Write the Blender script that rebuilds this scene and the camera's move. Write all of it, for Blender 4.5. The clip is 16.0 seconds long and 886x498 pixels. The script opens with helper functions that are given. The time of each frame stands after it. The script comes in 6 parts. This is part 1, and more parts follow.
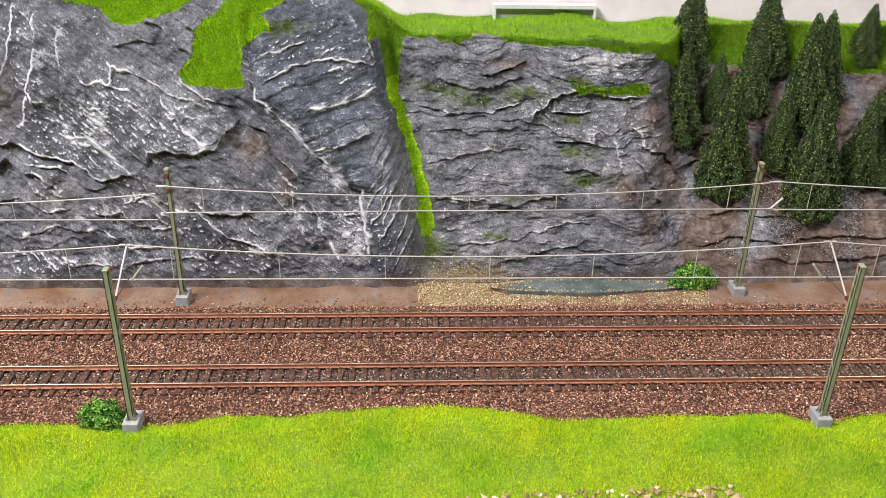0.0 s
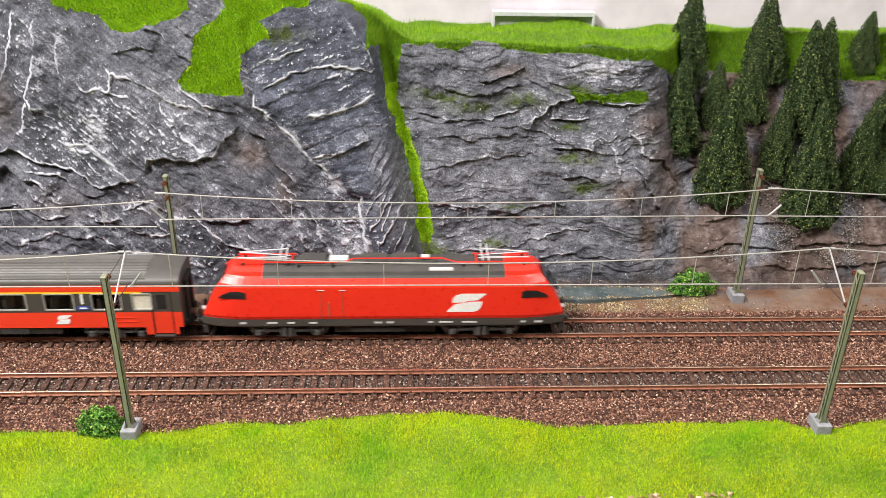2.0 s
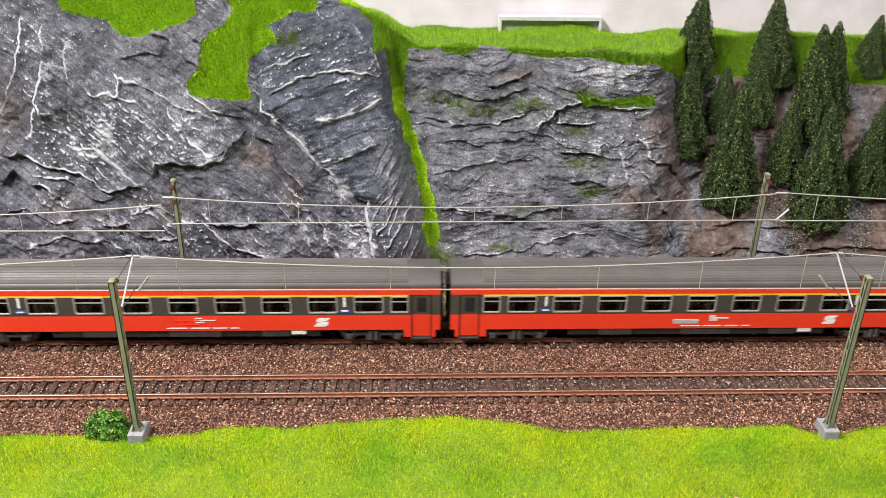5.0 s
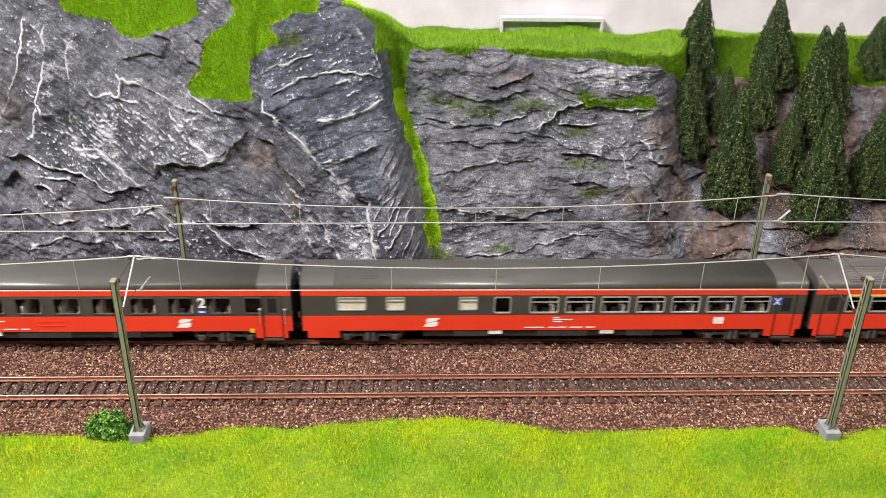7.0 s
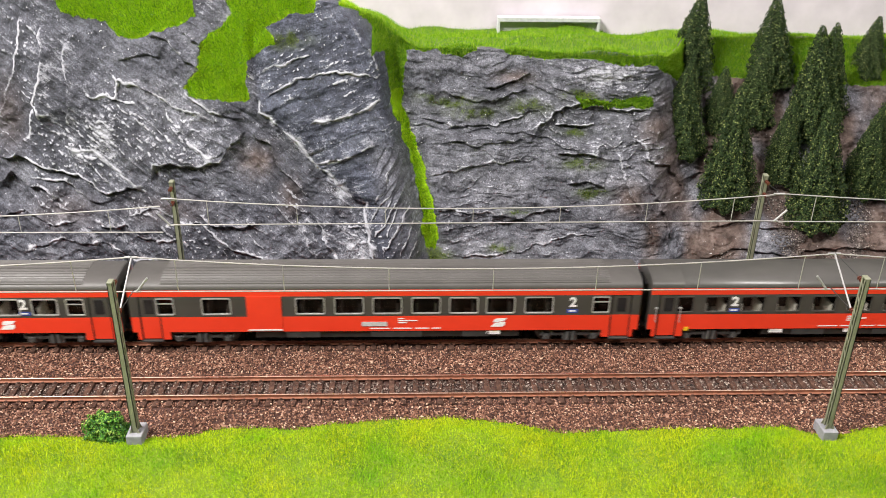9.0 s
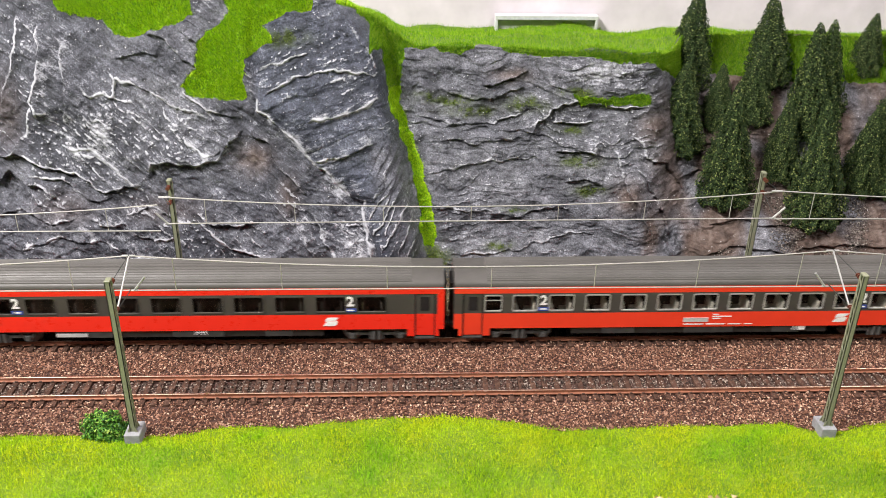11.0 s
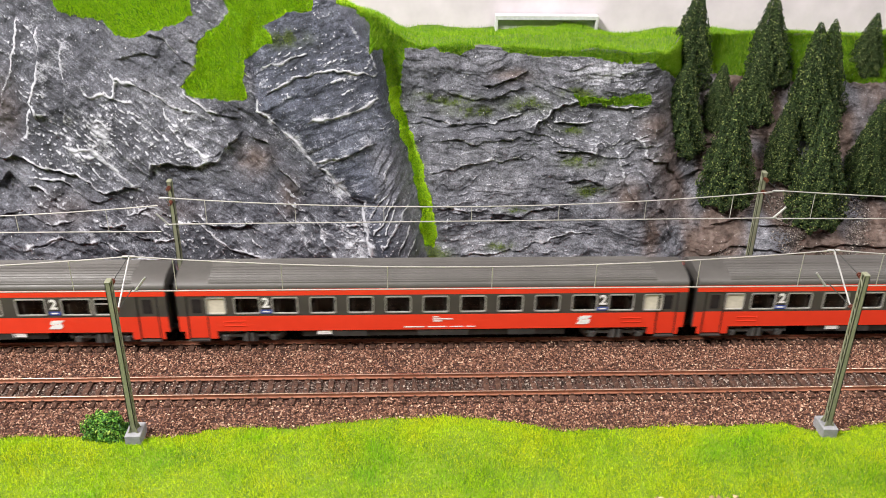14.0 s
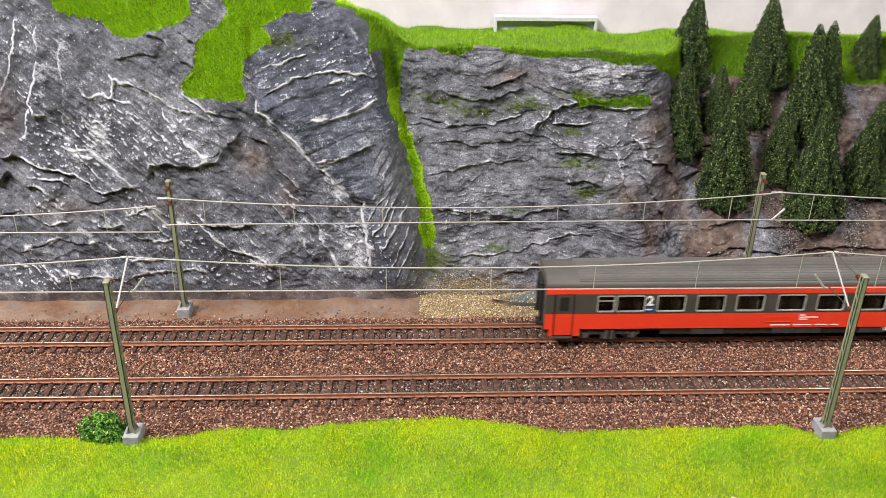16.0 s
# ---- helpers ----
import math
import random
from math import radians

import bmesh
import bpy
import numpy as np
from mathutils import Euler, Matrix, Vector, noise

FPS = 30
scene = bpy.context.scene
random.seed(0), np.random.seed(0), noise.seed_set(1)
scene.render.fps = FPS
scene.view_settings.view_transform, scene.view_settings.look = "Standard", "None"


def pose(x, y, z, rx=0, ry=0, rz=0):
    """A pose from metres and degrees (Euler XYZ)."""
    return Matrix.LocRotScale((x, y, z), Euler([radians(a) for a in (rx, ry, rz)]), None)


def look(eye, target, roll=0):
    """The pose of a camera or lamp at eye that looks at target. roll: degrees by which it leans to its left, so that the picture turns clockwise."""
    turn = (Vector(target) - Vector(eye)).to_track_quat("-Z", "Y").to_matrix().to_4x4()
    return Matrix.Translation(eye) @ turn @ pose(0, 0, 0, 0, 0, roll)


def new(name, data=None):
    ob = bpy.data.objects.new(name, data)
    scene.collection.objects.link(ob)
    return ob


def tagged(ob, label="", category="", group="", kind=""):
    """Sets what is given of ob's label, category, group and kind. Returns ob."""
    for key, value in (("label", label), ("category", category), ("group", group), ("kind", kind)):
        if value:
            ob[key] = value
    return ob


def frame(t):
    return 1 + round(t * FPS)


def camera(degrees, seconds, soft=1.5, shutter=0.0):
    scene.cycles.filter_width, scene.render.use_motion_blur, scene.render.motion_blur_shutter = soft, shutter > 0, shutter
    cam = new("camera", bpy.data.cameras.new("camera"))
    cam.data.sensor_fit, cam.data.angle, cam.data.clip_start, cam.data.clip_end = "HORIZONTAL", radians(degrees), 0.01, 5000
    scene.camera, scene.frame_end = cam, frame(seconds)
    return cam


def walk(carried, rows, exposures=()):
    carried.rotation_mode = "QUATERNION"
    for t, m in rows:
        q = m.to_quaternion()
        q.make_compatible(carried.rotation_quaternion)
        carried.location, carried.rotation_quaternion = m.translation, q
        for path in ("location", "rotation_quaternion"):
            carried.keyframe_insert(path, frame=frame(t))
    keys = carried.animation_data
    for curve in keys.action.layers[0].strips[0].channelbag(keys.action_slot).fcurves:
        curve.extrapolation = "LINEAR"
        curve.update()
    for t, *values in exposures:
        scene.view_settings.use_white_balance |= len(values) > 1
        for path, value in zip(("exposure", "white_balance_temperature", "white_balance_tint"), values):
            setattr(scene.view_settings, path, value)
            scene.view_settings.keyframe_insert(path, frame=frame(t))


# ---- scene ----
TRACK_FAR = 0.0544          # centre line of the far track; the near track lies at y = 0
COACH = 0.304               # coach length with its coupling gap

cam = camera(53.06, 16.0, soft=0.8, shutter=0.2)
PATH = [
    (0.0, 0.00001, -0.40956, 0.29151, 62.440, -1.172, -2.549),
    (0.5, 0.00006, -0.40956, 0.29148, 62.545, -1.168, -2.575),
    (1.0, 0.00015, -0.40958, 0.29143, 62.728, -1.180, -2.573),
    (1.5, 0.00028, -0.40958, 0.29139, 62.850, -1.158, -2.606),
    (2.0, 0.00042, -0.40957, 0.29137, 62.893, -1.167, -2.588),
    (2.5, 0.00053, -0.40958, 0.29145, 62.963, -1.110, -2.544),
    (3.0, 0.00061, -0.40961, 0.29160, 63.019, -1.134, -2.445),
    (3.5, 0.00064, -0.40964, 0.29178, 63.011, -1.112, -2.380),
    (4.0, 0.00067, -0.40967, 0.29193, 63.055, -1.067, -2.295),
    (6.5, 0.00085, -0.41002, 0.29173, 63.169, -0.973, -2.044),
    (7.0, 0.00091, -0.41005, 0.29180, 63.189, -1.010, -2.039),
    (7.5, 0.00098, -0.41009, 0.29188, 63.183, -1.004, -2.073),
    (8.0, 0.00104, -0.41013, 0.29192, 63.206, -0.974, -2.137),
    (8.5, 0.00108, -0.41015, 0.29191, 63.263, -0.991, -2.178),
    (9.0, 0.00108, -0.41016, 0.29185, 63.216, -0.982, -2.227),
    (11.5, 0.00131, -0.40993, 0.29102, 63.159, -0.915, -2.396),
    (12.0, 0.00123, -0.40999, 0.29105, 63.230, -0.922, -2.425),
    (12.5, 0.00119, -0.41003, 0.29104, 63.303, -0.845, -2.434),
    (13.0, 0.00120, -0.41000, 0.29099, 63.252, -0.846, -2.428),
    (13.5, 0.00122, -0.40988, 0.29090, 63.267, -0.856, -2.417),
    (14.0, 0.00121, -0.40971, 0.29082, 63.192, -0.822, -2.393),
    (14.5, 0.00119, -0.40954, 0.29079, 63.258, -0.838, -2.421),
    (15.0, 0.00119, -0.40943, 0.29077, 63.215, -0.865, -2.427),
    (15.5, 0.00119, -0.40938, 0.29075, 63.260, -0.907, -2.429),
    (16.0, 0.00118, -0.40936, 0.29072, 63.251, -0.957, -2.421),]
walk(cam, [(row[0], pose(*row[1:])) for row in PATH], exposures=[(0.0, 0.0), (16.0, 0.0)])

# ---- light ----
world = bpy.data.worlds.new("room_light")
scene.world = world
world.use_nodes = True
world.node_tree.nodes["Background"].inputs[0].default_value = (0.9, 0.93, 1.0, 1)
world.node_tree.nodes["Background"].inputs[1].default_value = 0.05


def lamp(name, eye, target, sx, sy, watts, colour):
    data = bpy.data.lights.new(name, "AREA")
    data.shape, data.size, data.size_y, data.energy, data.color = "RECTANGLE", sx, sy, watts, colour
    new(name, data).matrix_world = look(eye, target)


lamp("ceiling_tube_a", (0.82, -0.50, 1.25), (0.05, 0.05, 0.0), 0.9, 0.08, 14.0, (1.0, 0.95, 0.92))
lamp("ceiling_tube_b", (-0.80, -0.48, 1.20), (0.0, 0.05, 0.0), 0.7, 0.08, 44.5, (1.0, 0.955, 0.925))


# ---- materials ----
def nodes_of(name):
    m = bpy.data.materials.new(name)
    m.use_nodes = True
    return m, m.node_tree, m.node_tree.nodes["Principled BSDF"]


def noise_node(nt, scale, detail=3.0, rough=0.6, stretch=None, turn=(0, 0, 0)):
    tex = nt.nodes.new("ShaderNodeTexNoise")
    tex.inputs["Scale"].default_value, tex.inputs["Detail"].default_value, tex.inputs["Roughness"].default_value = scale, detail, rough
    geo = nt.nodes.new("ShaderNodeTexCoord")
    if stretch:
        mp = nt.nodes.new("ShaderNodeMapping")
        mp.vector_type = "TEXTURE"
        mp.inputs["Scale"].default_value, mp.inputs["Rotation"].default_value = stretch, turn
        nt.links.new(geo.outputs["Object"], mp.inputs[0])
        nt.links.new(mp.outputs[0], tex.inputs["Vector"])
    else:
        nt.links.new(geo.outputs["Object"], tex.inputs["Vector"])
    return tex


def ramp_node(nt, src, stops):
    r = nt.nodes.new("ShaderNodeValToRGB")
    while len(r.color_ramp.elements) < len(stops):
        r.color_ramp.elements.new(0.5)
    for e, (at, c) in zip(r.color_ramp.elements, stops):
        e.position, e.color = at, (*c, 1) if len(c) == 3 else c
    nt.links.new(src, r.inputs[0])
    return r


def mix_node(nt, fac, a, b, mode="MIX"):
    m = nt.nodes.new("ShaderNodeMix")
    m.data_type, m.blend_type = "RGBA", mode
    for sock, v in ((m.inputs[0], fac), (m.inputs[6], a), (m.inputs[7], b)):
        if isinstance(v, (int, float)):
            sock.default_value = v
        elif isinstance(v, tuple):
            sock.default_value = (*v, 1)
        else:
            nt.links.new(v, sock)
    return m.outputs[2]


def bump_on(nt, bsdf, src, strength, dist):
    b = nt.nodes.new("ShaderNodeBump")
    b.inputs["Strength"].default_value, b.inputs["Distance"].default_value = strength, dist
    nt.links.new(src, b.inputs["Height"])
    nt.links.new(b.outputs[0], bsdf.inputs["Normal"])


def surface(name, c1, c2, scale, rough=0.5, metal=0.0, bump=0.2, dist=0.0002, grime=None, spec=0.5, per_object=0.0, mottle=0.6):
    """A paint or stone: two tones by a broad noise, a finer noise over it, roughness that varies, fine relief."""
    m, nt, b = nodes_of(name)
    broad, fine = noise_node(nt, scale, 4), noise_node(nt, scale * 7, 3)
    col = ramp_node(nt, broad.outputs[0], [(0.32, c1), (0.68, c2)]).outputs[0]
    dark = ramp_node(nt, fine.outputs[0], [(0.3, (0.8, 0.8, 0.8)), (0.7, (1.1, 1.1, 1.1))]).outputs[0]
    col = mix_node(nt, mottle, col, dark, "MULTIPLY")
    if grime:
        g = noise_node(nt, scale * 2.3, 5, 0.7)
        col = mix_node(nt, ramp_node(nt, g.outputs[0], [(0.52, (0, 0, 0)), (0.72, (0.8, 0.8, 0.8))]).outputs[0], col, grime)
    if per_object:
        info = nt.nodes.new("ShaderNodeObjectInfo")
        tone = ramp_node(nt, info.outputs["Random"], [(0.0, (1 - per_object,) * 3), (1.0, (1.0, 1.0, 1.0))]).outputs[0]
        col = mix_node(nt, 1.0, col, tone, "MULTIPLY")
    nt.links.new(col, b.inputs["Base Color"])
    rr = ramp_node(nt, fine.outputs[0], [(0.3, (rough * 0.85,) * 3), (0.7, (min(1, rough * 1.15),) * 3)])
    nt.links.new(rr.outputs[0], b.inputs["Roughness"])
    b.inputs["Metallic"].default_value, b.inputs["Specular IOR Level"].default_value = metal, spec
    if bump:
        bump_on(nt, b, fine.outputs[0], bump, dist)
    return m


def scattered(name, stops, rough=0.8, broad=None, spec=0.3, scale=22.0, amount=0.55):
    """Loose bits and blades: each piece takes its own tone; a broad noise shifts whole patches."""
    m, nt, b = nodes_of(name)
    geo = nt.nodes.new("ShaderNodeNewGeometry")
    col = ramp_node(nt, geo.outputs["Random Per Island"], stops).outputs[0]
    if broad:
        n = noise_node(nt, scale, 3)
        col = mix_node(nt, amount, col, ramp_node(nt, n.outputs[0], broad).outputs[0], "MULTIPLY")
    nt.links.new(col, b.inputs["Base Color"])
    b.inputs["Roughness"].default_value, b.inputs["Specular IOR Level"].default_value = rough, spec
    return m


WHITE_WALL = surface("white_wall_paint", (0.66, 0.60, 0.65), (0.70, 0.64, 0.69), 6, 0.8, bump=0.05)
ROOM_GREY = surface("room_bounce_grey", (0.34, 0.33, 0.32), (0.4, 0.39, 0.38), 3, 0.85)
ROOM_FLOOR = surface("floor_covering", (0.16, 0.15, 0.14), (0.22, 0.21, 0.2), 9, 0.7)
RUST = surface("rusty_rail", (0.24, 0.09, 0.05), (0.36, 0.15, 0.085), 150, 0.55, 0.1, grime=(0.13, 0.05, 0.03))
STEEL = surface("polished_railhead", (0.8, 0.6, 0.42), (0.88, 0.72, 0.56), 60, 0.3, 1.0, 0.1)
SLEEPER = surface("brown_plastic_sleeper", (0.065, 0.032, 0.022), (0.12, 0.066, 0.046), 240, 0.9, spec=0.2, grime=(0.17, 0.095, 0.07), per_object=0.35)
BED = surface("ballast_glue_bed", (0.04, 0.017, 0.012), (0.11, 0.05, 0.036), 500, 0.9, bump=0.8, dist=0.0006)
MUD = surface("brown_mud", (0.15, 0.072, 0.036), (0.23, 0.165, 0.125), 42, 0.85, bump=1.0, dist=0.0016, spec=0.25, grime=(0.15, 0.145, 0.145))
MAST_GREEN = surface("olive_mast_paint", (0.2, 0.21, 0.135), (0.25, 0.26, 0.175), 160, 0.5)
LATTICE = surface("dark_lattice_steel", (0.02, 0.022, 0.02), (0.04, 0.045, 0.04), 200, 0.6)
CONCRETE = surface("grey_concrete_foot", (0.24, 0.245, 0.26), (0.33, 0.335, 0.35), 260, 0.7)
WIRE = surface("nickel_wire", (0.42, 0.41, 0.38), (0.54, 0.52, 0.48), 120, 0.42, 0.35)
INSULATOR = surface("brown_insulator", (0.10, 0.03, 0.018), (0.16, 0.05, 0.03), 300, 0.35)
GALV = surface("galvanised_strut", (0.42, 0.42, 0.41), (0.56, 0.56, 0.54), 200, 0.45, 0.4)
RED = surface("traffic_red_lacquer", (0.80, 0.026, 0.012), (0.84, 0.03, 0.014), 40, 0.3, bump=0.0, mottle=0.1)
ORANGE_RED = surface("orange_red_lacquer", (0.76, 0.044, 0.016), (0.82, 0.052, 0.02), 40, 0.36, bump=0.0, mottle=0.12)
UMBRA = surface("umbra_grey_lacquer", (0.052, 0.048, 0.042), (0.068, 0.062, 0.054), 60, 0.42, bump=0.0, mottle=0.15)
ROOF_GREY = surface("grey_roof_paint", (0.07, 0.066, 0.06), (0.09, 0.085, 0.078), 45, 0.5, bump=0.0, mottle=0.2)
ROOF_SATIN = surface("satin_roof_paint", (0.062, 0.06, 0.054), (0.078, 0.075, 0.067), 45, 0.36, bump=0.0, mottle=0.2)
LOCO_ROOF = surface("dark_loco_roof", (0.05, 0.047, 0.043), (0.07, 0.066, 0.06), 70, 0.5, bump=0.05)
YELLOW = surface("yellow_stripe_paint", (0.8, 0.5, 0.02), (0.86, 0.56, 0.03), 60, 0.35, bump=0)
BLACK = surface("black_rubber", (0.008, 0.008, 0.008), (0.014, 0.014, 0.014), 200, 0.6)
CHASSIS = surface("dark_grey_chassis", (0.028, 0.027, 0.025), (0.05, 0.048, 0.045), 220, 0.6, bump=0.3)
BOGIE = surface("dusty_bogie_grey", (0.05, 0.048, 0.045), (0.10, 0.096, 0.09), 260, 0.6, bump=0.3)
SILVER = surface("window_frame_silver", (0.45, 0.44, 0.42), (0.55, 0.54, 0.52), 200, 0.4, 0.5, bump=0)
PRINT_WHITE = surface("white_print", (0.88, 0.87, 0.85), (0.9, 0.89, 0.87), 100, 0.5, bump=0)
PRINT_BLUE = surface("blue_print", (0.03, 0.06, 0.3), (0.04, 0.08, 0.36), 100, 0.4, bump=0)
CREAM = surface("frosted_cream_pane", (0.62, 0.58, 0.47), (0.68, 0.64, 0.53), 90, 0.4, bump=0)
PALE = surface("pale_grey_panel", (0.5, 0.5, 0.49), (0.6, 0.6, 0.58), 120, 0.5, bump=0)
SEAT = surface("seat_plastic", (0.03, 0.026, 0.02), (0.05, 0.042, 0.034), 90, 0.6)
SEAT_PALE = surface("pale_seat_plastic", (0.58, 0.55, 0.48), (0.66, 0.63, 0.56), 90, 0.6)
WHEEL = surface("blackened_wheel_steel", (0.08, 0.078, 0.075), (0.16, 0.155, 0.15), 300, 0.4, 0.7)
ALU = surface("white_aluminium_frame", (0.62, 0.63, 0.64), (0.7, 0.71, 0.72), 60, 0.4, 0.2, bump=0)
BARK = surface("brown_trunk", (0.05, 0.03, 0.02), (0.09, 0.06, 0.04), 300, 0.9)


def glass_material(name, tint, rough=0.04):
    m, nt, b = nodes_of(name)
    b.inputs["Base Color"].default_value = (*tint, 1)
    b.inputs["Transmission Weight"].default_value, b.inputs["Roughness"].default_value, b.inputs["IOR"].default_value = 1.0, rough, 1.3
    return m


GLASS = glass_material("tinted_coach_glass", (0.62, 0.62, 0.6))
DARK_GLASS = surface("black_cab_glass", (0.015, 0.015, 0.016), (0.03, 0.03, 0.03), 90, 0.12, bump=0)
POND = surface("murky_pond_water", (0.05, 0.075, 0.078), (0.14, 0.165, 0.16), 55, 0.25, bump=0.25, dist=0.0004, grime=(0.12, 0.125, 0.11))
FRAME_PANE = surface("grey_reflection_pane", (0.5, 0.52, 0.49), (0.62, 0.63, 0.61), 30, 0.2, bump=0)

GREENS = [(0.0, (0.22, 0.34, 0.006)), (0.35, (0.42, 0.55, 0.008)), (0.8, (0.57, 0.67, 0.014)), (1.0, (0.66, 0.71, 0.05))]
PATCHES = [(0.30, (0.34, 0.78, 0.6)), (0.46, (0.84, 0.97, 0.8)), (0.62, (1.06, 1.0, 0.7))]
MEADOW = scattered("static_grass_fibre", GREENS, 0.85, PATCHES, amount=1.0, scale=20.0, spec=0.12)
DEEP_GRASS = scattered("deep_green_fibre", [(0.0, (0.08, 0.21, 0.005)), (0.5, (0.19, 0.40, 0.008)), (1.0, (0.34, 0.54, 0.014))], 0.85, spec=0.12)
LEDGE_GRASS = scattered("ledge_grass_fibre", [(0.0, (0.13, 0.36, 0.006)), (0.35, (0.36, 0.64, 0.010)), (0.75, (0.54, 0.76, 0.016)), (1.0, (0.66, 0.78, 0.09))], 0.85, spec=0.12)
CLIFF_GRASS = scattered("clifftop_grass_fibre", [(0.0, (0.06, 0.18, 0.006)), (0.35, (0.15, 0.34, 0.010)), (0.75, (0.26, 0.45, 0.016)), (1.0, (0.44, 0.56, 0.07))], 0.85, spec=0.12)
TURF = surface("green_turf_base", (0.09, 0.17, 0.008), (0.20, 0.29, 0.014), 60, 0.9, bump=0.8, dist=0.001)
MOSS = scattered("moss_fibre", [(0.0, (0.05, 0.09, 0.012)), (0.5, (0.14, 0.22, 0.02)), (1.0, (0.26, 0.32, 0.05))], 0.85)
BALLAST = scattered("ballast_stone", [(0.0, (0.04, 0.016, 0.010)), (0.35, (0.165, 0.076, 0.048)), (0.75, (0.31, 0.16, 0.105)), (0.93, (0.46, 0.28, 0.20)), (1.0, (0.68, 0.52, 0.38))], 0.8,
                    [(0.35, (0.75, 0.72, 0.7)), (0.65, (1.08, 1.05, 1.02))], 0.35, 30)
SOOTY = scattered("sooty_ballast_stone", [(0.0, (0.03, 0.02, 0.017)), (0.4, (0.10, 0.066, 0.053)), (0.8, (0.19, 0.14, 0.115)), (1.0, (0.46, 0.38, 0.32))], 0.8,
                  [(0.35, (0.7, 0.7, 0.7)), (0.65, (1.1, 1.08, 1.05))], 0.3, 30)
FLOCK = scattered("tan_flock_crumb", [(0.0, (0.16, 0.11, 0.05)), (0.5, (0.34, 0.26, 0.13)), (0.85, (0.46, 0.36, 0.2)), (1.0, (0.7, 0.66, 0.55))], 0.85)
SCREE = scattered("dark_scree", [(0.0, (0.03, 0.025, 0.022)), (0.6, (0.1, 0.08, 0.07)), (1.0, (0.4, 0.36, 0.32))], 0.85)
NEEDLE = scattered("dark_green_needle_flock", [(0.0, (0.012, 0.026, 0.009)), (0.5, (0.030, 0.058, 0.017)), (0.85, (0.075, 0.115, 0.03)), (1.0, (0.30, 0.34, 0.11))], 0.8)
LEAF = scattered("bright_green_leaf", [(0.0, (0.012, 0.06, 0.008)), (0.45, (0.06, 0.22, 0.02)), (0.85, (0.20, 0.44, 0.04)), (1.0, (0.5, 0.62, 0.13))], 0.55, spec=0.5)


def rock_material():
    m, nt, b = nodes_of("painted_slate_rock")

    def channels(name):
        att = nt.nodes.new("ShaderNodeAttribute")
        att.attribute_name = name
        sep = nt.nodes.new("ShaderNodeSeparateColor")
        nt.links.new(att.outputs["Color"], sep.inputs[0])
        return sep.outputs, att.outputs["Alpha"]

    paint, is_turf = channels("paint")
    grain, _ = channels("grain")
    broad, mid, fine = noise_node(nt, 26, 5, 0.65), noise_node(nt, 130, 9, 0.74), noise_node(nt, 1000, 4, 0.7)
    # brush strokes follow the beds: dipping on the slabs, rising on the nose, steep on its flank, level on the right wall
    stroke = noise_node(nt, 620, 6, 0.75, (9.0, 3.0, 1.0), (0, radians(40), 0)).outputs[0]
    for mask, turn in ((grain[0], -18), (grain[2], -58), (grain[1], 4)):
        stroke = mix_node(nt, mask, stroke, noise_node(nt, 560, 6, 0.75, (4.5, 3.0, 1.0), (0, radians(turn), 0)).outputs[0])
    slate = ramp_node(nt, broad.outputs[0], [(0.3, (0.036, 0.039, 0.050)), (0.5, (0.088, 0.092, 0.112)), (0.7, (0.165, 0.170, 0.196))]).outputs[0]
    blue = ramp_node(nt, broad.outputs[0], [(0.3, (0.030, 0.035, 0.050)), (0.5, (0.066, 0.074, 0.102)), (0.7, (0.125, 0.137, 0.174))]).outputs[0]
    pale = ramp_node(nt, broad.outputs[0], [(0.3, (0.052, 0.055, 0.067)), (0.5, (0.115, 0.119, 0.138)), (0.7, (0.178, 0.182, 0.204))]).outputs[0]
    col = mix_node(nt, grain[1], mix_node(nt, grain[0], slate, blue), pale)
    col = mix_node(nt, 0.8, col, ramp_node(nt, mid.outputs[0], [(0.36, (0.32, 0.32, 0.33)), (0.64, (1.75, 1.74, 1.72))]).outputs[0], "MULTIPLY")
    col = mix_node(nt, 0.45, col, ramp_node(nt, stroke, [(0.36, (0.42, 0.42, 0.43)), (0.64, (1.6, 1.6, 1.59))]).outputs[0], "MULTIPLY")
    col = mix_node(nt, 0.85, col, ramp_node(nt, fine.outputs[0], [(0.36, (0.38, 0.38, 0.38)), (0.64, (1.65, 1.65, 1.65))]).outputs[0], "MULTIPLY")
    brown = ramp_node(nt, mid.outputs[0], [(0.3, (0.035, 0.022, 0.016)), (0.5, (0.115, 0.075, 0.057)), (0.7, (0.24, 0.18, 0.15))]).outputs[0]
    col = mix_node(nt, paint[2], col, brown)
    moss = ramp_node(nt, mid.outputs[0], [(0.3, (0.03, 0.05, 0.012)), (0.7, (0.13, 0.17, 0.03))]).outputs[0]
    turf = ramp_node(nt, mid.outputs[0], [(0.3, (0.06, 0.17, 0.006)), (0.7, (0.20, 0.38, 0.012))]).outputs[0]
    col = mix_node(nt, paint[1], col, mix_node(nt, is_turf, moss, turf))

    def plus(x, y, k):
        node = nt.nodes.new("ShaderNodeMath")
        node.operation = "MULTIPLY_ADD"
        nt.links.new(y, node.inputs[0])
        node.inputs[1].default_value = k
        nt.links.new(x, node.inputs[2])
        return node.outputs[0]

    # dry-brushed white: solid on the boldest edges, broken into flecks and scratches elsewhere
    load = plus(plus(plus(paint[0], stroke, 1.2), fine.outputs[0], 0.7), mid.outputs[0], 1.1)
    rng = nt.nodes.new("ShaderNodeMapRange")
    rng.inputs[1].default_value, rng.inputs[2].default_value, rng.inputs[4].default_value = 1.76, 2.22, 0.95
